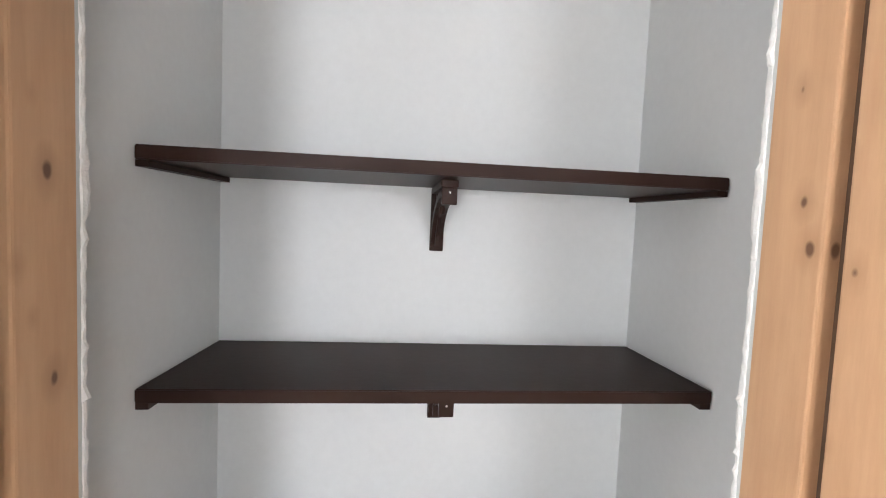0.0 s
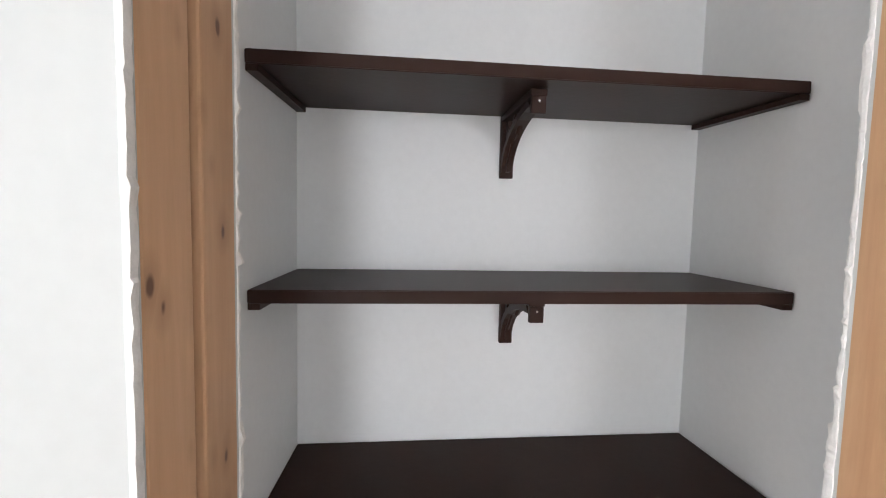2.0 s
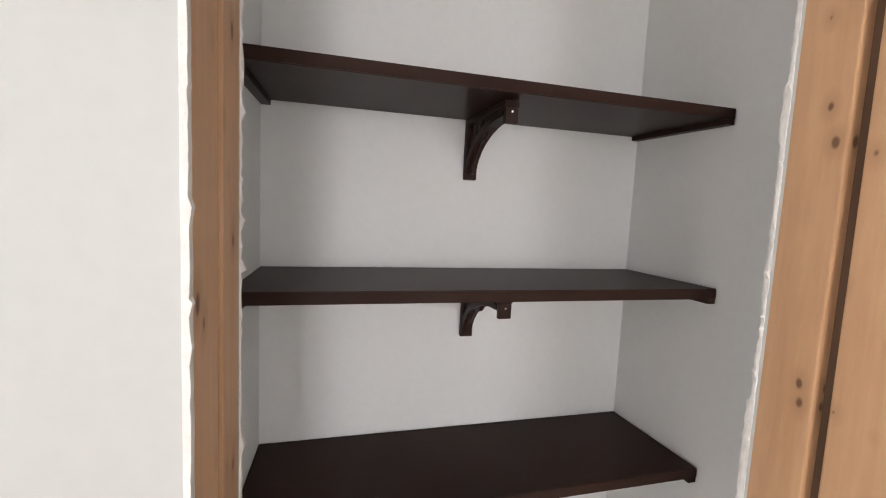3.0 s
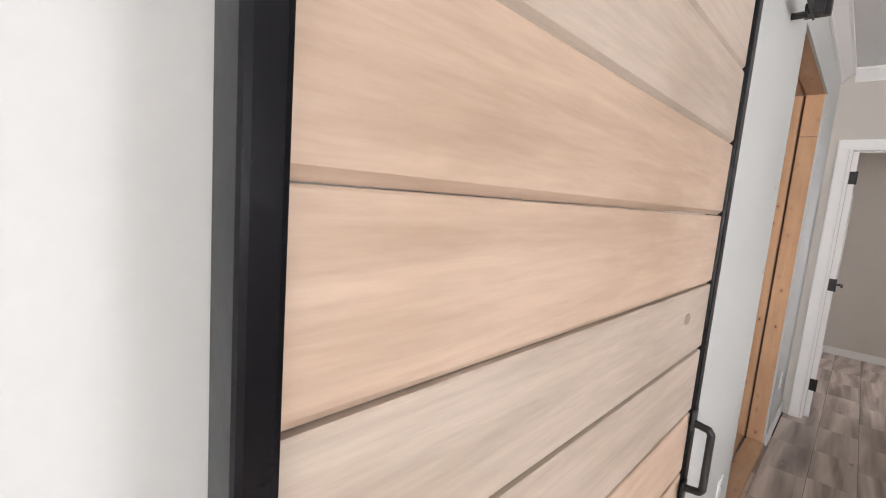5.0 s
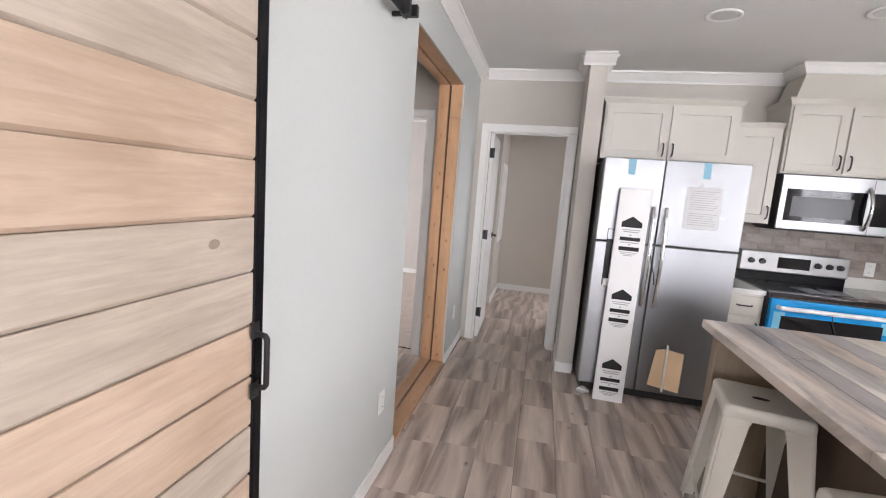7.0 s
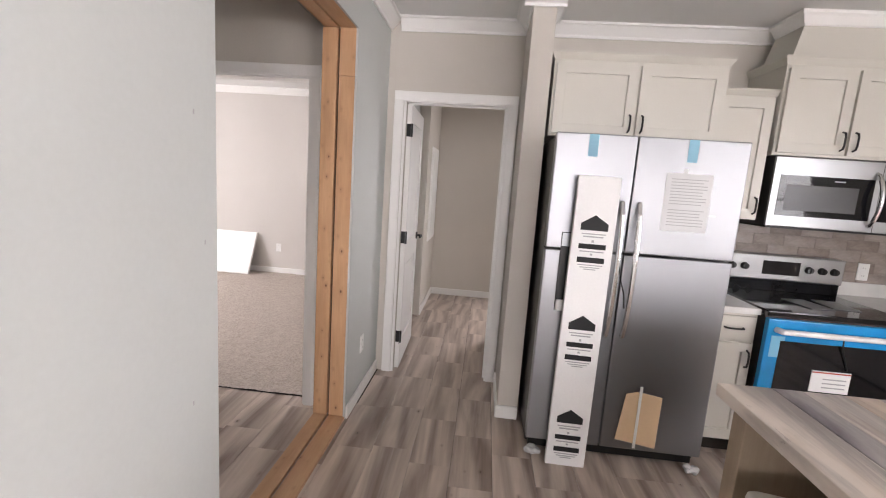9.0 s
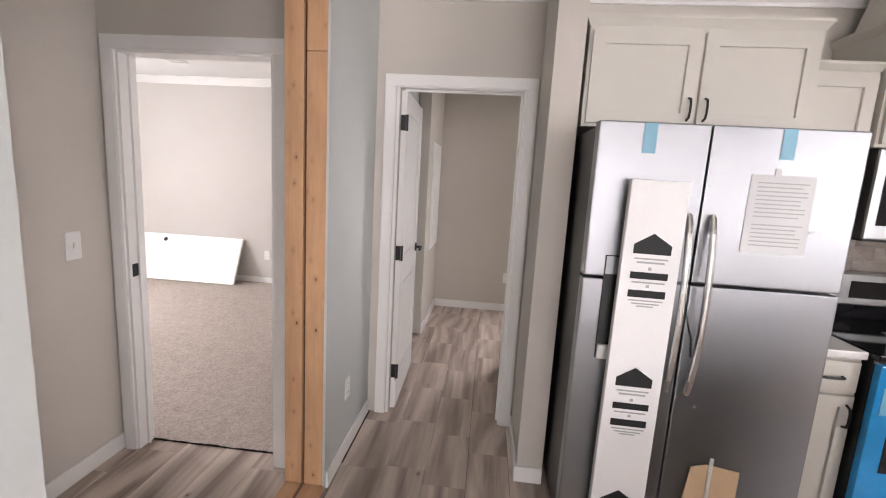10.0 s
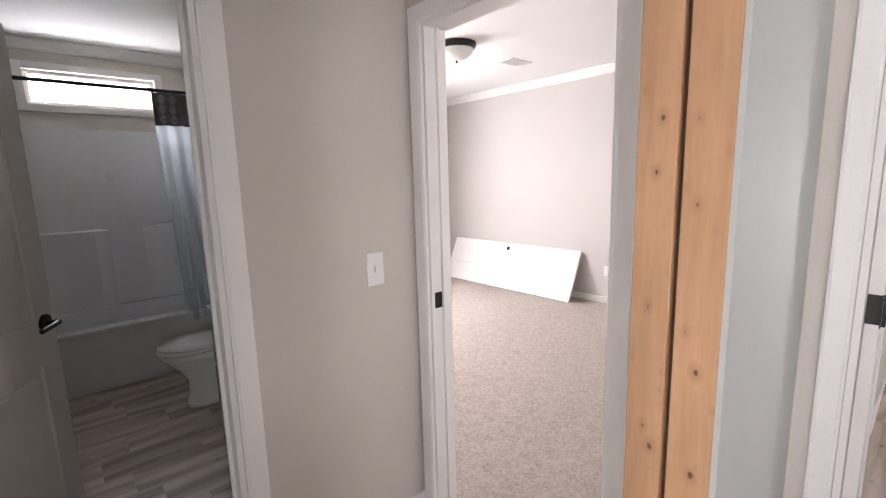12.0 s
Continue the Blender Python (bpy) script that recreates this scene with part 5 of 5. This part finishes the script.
vs = [[(7.86, ty + 0.09), (9.26, ty + 0.09), (9.26, 4.33), (7.86, 4.33)], [(7.98, ty + 0.16), (9.14, ty + 0.16), (9.14, 4.26), (7.98, 4.26)]]
r = [[bm.verts.new((a, b, z)) for a, b in v] for v, z in zip(vs, (0.46, 0.08))]
for i in range(4):
    bm.faces.new((r[0][i], r[0][(i + 1) % 4], r[1][(i + 1) % 4], r[1][i]))
bm.faces.new(r[1])
part("basin", bm, M_TUB, tub)
su = thing("shower_surround", (8.5, 4.42, 0.466), "glossy white moulded shower surround with ledges", "shower surround")
part("back_panel", boxes((7.75, 9.365, 4.412, 4.428, 0.466, 1.93), bev=0.003), M_TUB, su)
part("side_panel", boxes((9.350, 9.366, 3.67, 4.411, 0.466, 1.93), bev=0.003), M_TUB, su)
part("side_panel", boxes((7.75, 7.766, 3.67, 4.411, 0.466, 1.93), bev=0.003), M_TUB, su)
# the lower ends of the surround swell out under two rounded ledges, with a plain recess between
for steps in (((7.768, 1.125, 0.055), (8.44, 1.125, 0.055), (8.52, 1.122, 0.042), (8.58, 1.116, 0.020), (8.62, 1.112, 0.002)), ((8.86, 1.112, 0.002), (8.91, 1.118, 0.018), (8.98, 1.132, 0.042), (9.06, 1.142, 0.055), (9.348, 1.145, 0.055))):
    bm = bmesh.new()
    rows = [[bm.verts.new((x, y, zz)) for y, zz in ((4.4115, z), (4.4115 - d * 0.72, z - 0.004), (4.4115 - d * 0.95, z - 0.018), (4.4115 - d, z - 0.06), (4.4115 - d, 0.4665), (4.4115, 0.4665))] for x, z, d in steps]
    for a, c in zip(rows, rows[1:]):
        for q in range(6):
            bm.faces.new((a[q], a[(q + 1) % 6], c[(q + 1) % 6], c[q]))
    bm.faces.new(rows[0]), bm.faces.new(rows[-1][::-1])
    bmesh.ops.recalc_face_normals(bm, faces=bm.faces)
    part("ledge", bm, M_TUB, su)
bm = bmesh.new()
for zz in (1.535, 1.555, 1.575, 1.595):
    box(bm, 8.665, 8.715, 4.402, 4.4125, zz, zz + 0.010, bev=0.003)
part("soap_dish", bm, M_TUB, su, "ribbed moulded soap dish")
bm = bmesh.new()
rod(bm, (7.22, 3.655, 2.155), (9.35, 3.655, 2.155), 0.0125, 14)
rod(bm, (9.345, 3.655, 2.155), (9.366, 3.655, 2.155), 0.032, 18)
solo("curtain_rod", bm, M_BLACKM, "dark round shower curtain rod between the walls", "curtain rod")
ct = thing("shower_curtain", (9.1, 3.65, 0.3), "white shower curtain with a dark grey patterned band, drawn aside", "shower curtain")


def sheet(x0, x1, z0, z1, amp, waves, flare=0.0):
    bm = bmesh.new()
    n, mz = 72, 10
    g = []
    for k in range(mz + 1):
        w = k / mz
        row = []
        for i in range(n + 1):
            u = i / n
            xx = x0 + (x1 - x0) * u + flare * (1 - w) * (u - 1) * -0.25
            row.append(bm.verts.new((xx, 3.653 + amp * (0.6 + 0.6 * (1 - w)) * math.sin(u * waves * 2 * math.pi) + 0.006 * math.sin(9 * u + 3 * w), z0 + (z1 - z0) * w)))
        g.append(row)
    for k in range(mz):
        for i in range(n):
            bm.faces.new((g[k][i], g[k][i + 1], g[k + 1][i + 1], g[k + 1][i]))
    r = bmesh.ops.extrude_face_region(bm, geom=bm.faces[:])
    bmesh.ops.translate(bm, vec=(0, -0.002, 0), verts=[v for v in r["geom"] if isinstance(v, bmesh.types.BMVert)])
    bmesh.ops.recalc_face_normals(bm, faces=bm.faces)
    return bm


part("cloth", sheet(8.925, 9.355, 0.40, 1.905, 0.034, 4.5, 0.25), M_CURT, ct, smooth=True)
part("band", sheet(8.925, 9.355, 1.905, 2.14, 0.022, 4.5), M_VAL, ct, "dark grey patterned band", smooth=True)
for xx in (8.975, 9.045, 9.245, 9.315):
    for k in range(3):
        zz = 1.945 + k * 0.072
        for w, h in ((0.031, 0.032), (0.018, 0.018)):
            bm = bmesh.new()
            for sg in (1, -1):
                slab(bm, [(xx - w, 3.612, zz), (xx, 3.612, zz + sg * h), (xx + w, 3.612, zz), (xx, 3.612, zz + sg * (h - 0.008))], Vector((0, -0.002, 0)))
            part("motif", bm, M_VALP, ct, "pale nested diamond motif")

to = thing("toilet", (9.02, 2.98, 0), "white ceramic toilet with a closed lid", "toilet")
bm = bmesh.new()
lathe(bm, [(0.098, 0.0), (0.096, 0.03), (0.080, 0.10), (0.078, 0.18), (0.115, 0.26), (0.180, 0.35), (0.195, 0.39), (0.15, 0.395)], Matrix.Translation((8.92, 2.98, 0)) @ Matrix.Diagonal((1.35, 0.95, 1, 1)), 28)
part("bowl", bm, M_CERAMIC, to, smooth=True)
bm = bmesh.new()
lathe(bm, [(0.19, 0.397), (0.20, 0.405), (0.20, 0.415), (0.19, 0.422), (0.05, 0.424)], Matrix.Translation((8.92, 2.98, 0)) @ Matrix.Diagonal((1.35, 0.95, 1, 1)), 28)
part("seat", bm, M_CERAMIC, to, smooth=True)
bm = bmesh.new()
lathe(bm, [(0.19, 0.425), (0.198, 0.432), (0.195, 0.442), (0.10, 0.450), (0.01, 0.451)], Matrix.Translation((8.92, 2.98, 0)) @ Matrix.Diagonal((1.33, 0.94, 1, 1)), 28)
part("lid", bm, M_CERAMIC, to, smooth=True)
part("tank", boxes((9.15, 9.35, 2.76, 3.20, 0.38, 0.74), bev=0.02), M_CERAMIC, to)
part("tank_lid", boxes((9.14, 9.36, 2.745, 3.215, 0.742, 0.775), bev=0.008), M_CERAMIC, to)
part("foot", boxes((8.97, 9.28, 2.885, 3.075, 0.0, 0.38), bev=0.02), M_CERAMIC, to)

va = thing("bathroom_vanity", (9.0, 1.75, 0), "grey-beige vanity cabinet with drawers and a pale top", "vanity")
part("body", boxes((8.82, 9.365, 1.30, 2.18, 0.0, 0.822)), M_VANITY, va)
part("top", boxes((8.795, 9.365, 1.28, 2.20, 0.822, 0.857), bev=0.006), M_MARBLE, va, "pale marbled top")
for i in range(3):
    z = 0.12 + i * 0.22
    d = part("drawer", boxes((8.802, 8.82, 1.78, 2.165, z, z + 0.205), bev=0.003), M_VANITY, va)
    bm = bmesh.new()
    tube(bm, [(8.802, 1.93, z + 0.1), (8.775, 1.935, z + 0.1), (8.775, 2.005, z + 0.1), (8.802, 2.01, z + 0.1)], 0.006, 8)
    part("handle", bm, M_BLACKM, d, "black bow handle")
part("door", boxes((8.802, 8.82, 1.315, 1.765, 0.12, 0.765), bev=0.003), M_VANITY, va)
bm = bmesh.new()
rod(bm, (9.25, 1.75, 0.857), (9.25, 1.75, 0.97), 0.014, 12)
tube(bm, [(9.25, 1.75, 0.97), (9.16, 1.75, 1.0), (9.10, 1.75, 0.97)], 0.011, 10)
part("tap", bm, M_BLACKM, va, "black tap")

# windows: frames, sashes and panes
def window(name, axis, at, a0, a1, z0, z1, label, side, mullion=True):
    w = thing(name, ((a0 + a1) / 2 if axis == "x" else at, at if axis == "x" else (a0 + a1) / 2, z0), label, "window")
    w["kind"] = "structure"

    def bx(u0, u1, d0, d1, zz0, zz1, bev=0.003):
        bm = bmesh.new()
        if axis == "x":
            box(bm, u0, u1, min(at + side * d0, at + side * d1), max(at + side * d0, at + side * d1), zz0, zz1, bev=bev)
        else:
            box(bm, min(at + side * d0, at + side * d1), max(at + side * d0, at + side * d1), u0, u1, zz0, zz1, bev=bev)
        return bm

    c = 0.055
    for u0, u1, q0, q1 in ((a0 - c, a0, z0 - c, z1 + c), (a1, a1 + c, z0 - c, z1 + c), (a0, a1, z1, z1 + c), (a0, a1, z0 - c, z0)):
        part("casing", bx(u0, u1, -0.016, 0.0, q0, q1), M_TRIM, w)
    f = 0.028
    for u0, u1, q0, q1 in ((a0, a0 + f, z0, z1), (a1 - f, a1, z0, z1), (a0 + f, a1 - f, z1 - f, z1), (a0 + f, a1 - f, z0, z0 + f)):
        part("sash", bx(u0, u1, 0.05, 0.09, q0, q1), M_PLASTIC, w)
    if mullion:
        zm = (z0 + z1) / 2
        part("meeting_rail", bx(a0 + f, a1 - f, 0.05, 0.09, zm - 0.018, zm + 0.018), M_PLASTIC, w)
    p = part("pane", bx(a0 + f, a1 - f, 0.066, 0.070, z0 + f, z1 - f, 0), M_GLASS, w)
    p.visible_shadow = False


window("window_bath", "x", 4.43, 8.24, 9.09, 2.11, 2.365, "narrow white-framed bathroom window, bright outside", 1, False)
window("window_bedroom", "x", 4.78, 9.8, 11.2, 0.8, 2.2, "white-framed bedroom window", 1)
window("window_utility", "y", 12.5, -2.35, -1.55, 0.4, 2.05, "white-framed utility window", 1)
for i, (a, b, c0, c1) in enumerate(FRONT_WINDOWS):
    window("window_front", "x", -4.25, a, b, c0, c1, "white-framed front window", -1)
for a, b, c0, c1 in WEST_WINDOWS:
    window("window_west", "y", 0.0, a, b, c0, c1, "white-framed living room window", -1)

# backsplash tiles
bs = structure("backsplash", boxes((EX - 0.010, EX - 0.0005, -4.2, -2.05, 0.91, 1.39)), paint("grout", (0.27, 0.235, 0.21), 0.9), "slate-look tile backsplash", "backsplash")
tw, th = 0.20, 0.0745
shared = None
row = 0
z = 0.914
while z + th < 1.392:
    y = -4.2 + (row % 2) * tw / 2
    while y + tw <= -2.05:
        if shared is None:
            bm = bmesh.new()
            box(bm, -0.004, 0, 0.0008, tw - 0.0008, 0.0008, th - 0.0008, bev=0.001)
            shared = mesh_of("tile", bm, M_TILE)
        o = new("tile", shared)
        o.location = (EX - 0.0104, y, z)
        o.parent = bs
        y += tw
    z += th
    row += 1

# ---- floor planks ----
PW, PLEN, PY = 0.2205, 0.455, -0.02
ROW_START = {1: 8.11, 2: 8.0, 3: 8.306, 4: 8.159, 5: 7.93, 6: 8.353}


def floor_planks():
    rnd = random.Random(5)
    shared = {}
    field = bmesh.new()
    near = 0
    for r in range(-21, 20):
        d = PY - r * PW
        c = d - PW
        start = ROW_START.get(r, 8.0 + rnd.uniform(0, PLEN)) % PLEN
        for k in range(-1, 29):
            a, b = start + k * PLEN, start + (k + 1) * PLEN
            if d > 0.0:
                lo, hi = 7.2, BX + 0.085
                if c > 4.4:
                    continue
            else:
                lo, hi = 0.0, 12.5
                if c < -4.25:
                    continue
            a, b = max(a, lo), min(b, hi)
            if b - a < 0.01:
                continue
            if b < 6.6 or (d < -1.7 and a < 10.0) or d < -2.5:
                box(field, a + 0.0001, b - 0.0001, c + 0.001, d - 0.001, -0.006, 0.0)
                continue
            key = round(b - a, 3)
            if key not in shared:
                bm = bmesh.new()
                box(bm, 0.0001, b - a - 0.0001, 0.001, PW - 0.001, -0.006, 0.0)
                top = [e for e in bm.edges if all(v.co.z > -0.001 for v in e.verts) and abs(e.verts[0].co.x - e.verts[1].co.x) > 0.005]
                bmesh.ops.bevel(bm, geom=top, offset=0.0012, segments=1, affect="EDGES")
                shared[key] = mesh_of("plank", bm, M_FLOOR)
            ob = new("plank", shared[key])
            ob.location = (a, c, 0)
            ob.parent = floor
            near += 1
    ob = new("plank_field", mesh_of("plank_field", field, M_FLOOR))
    ob.parent = floor
    tagged(ob, "rest of the vinyl plank floor", kind="stuff")


floor_planks()
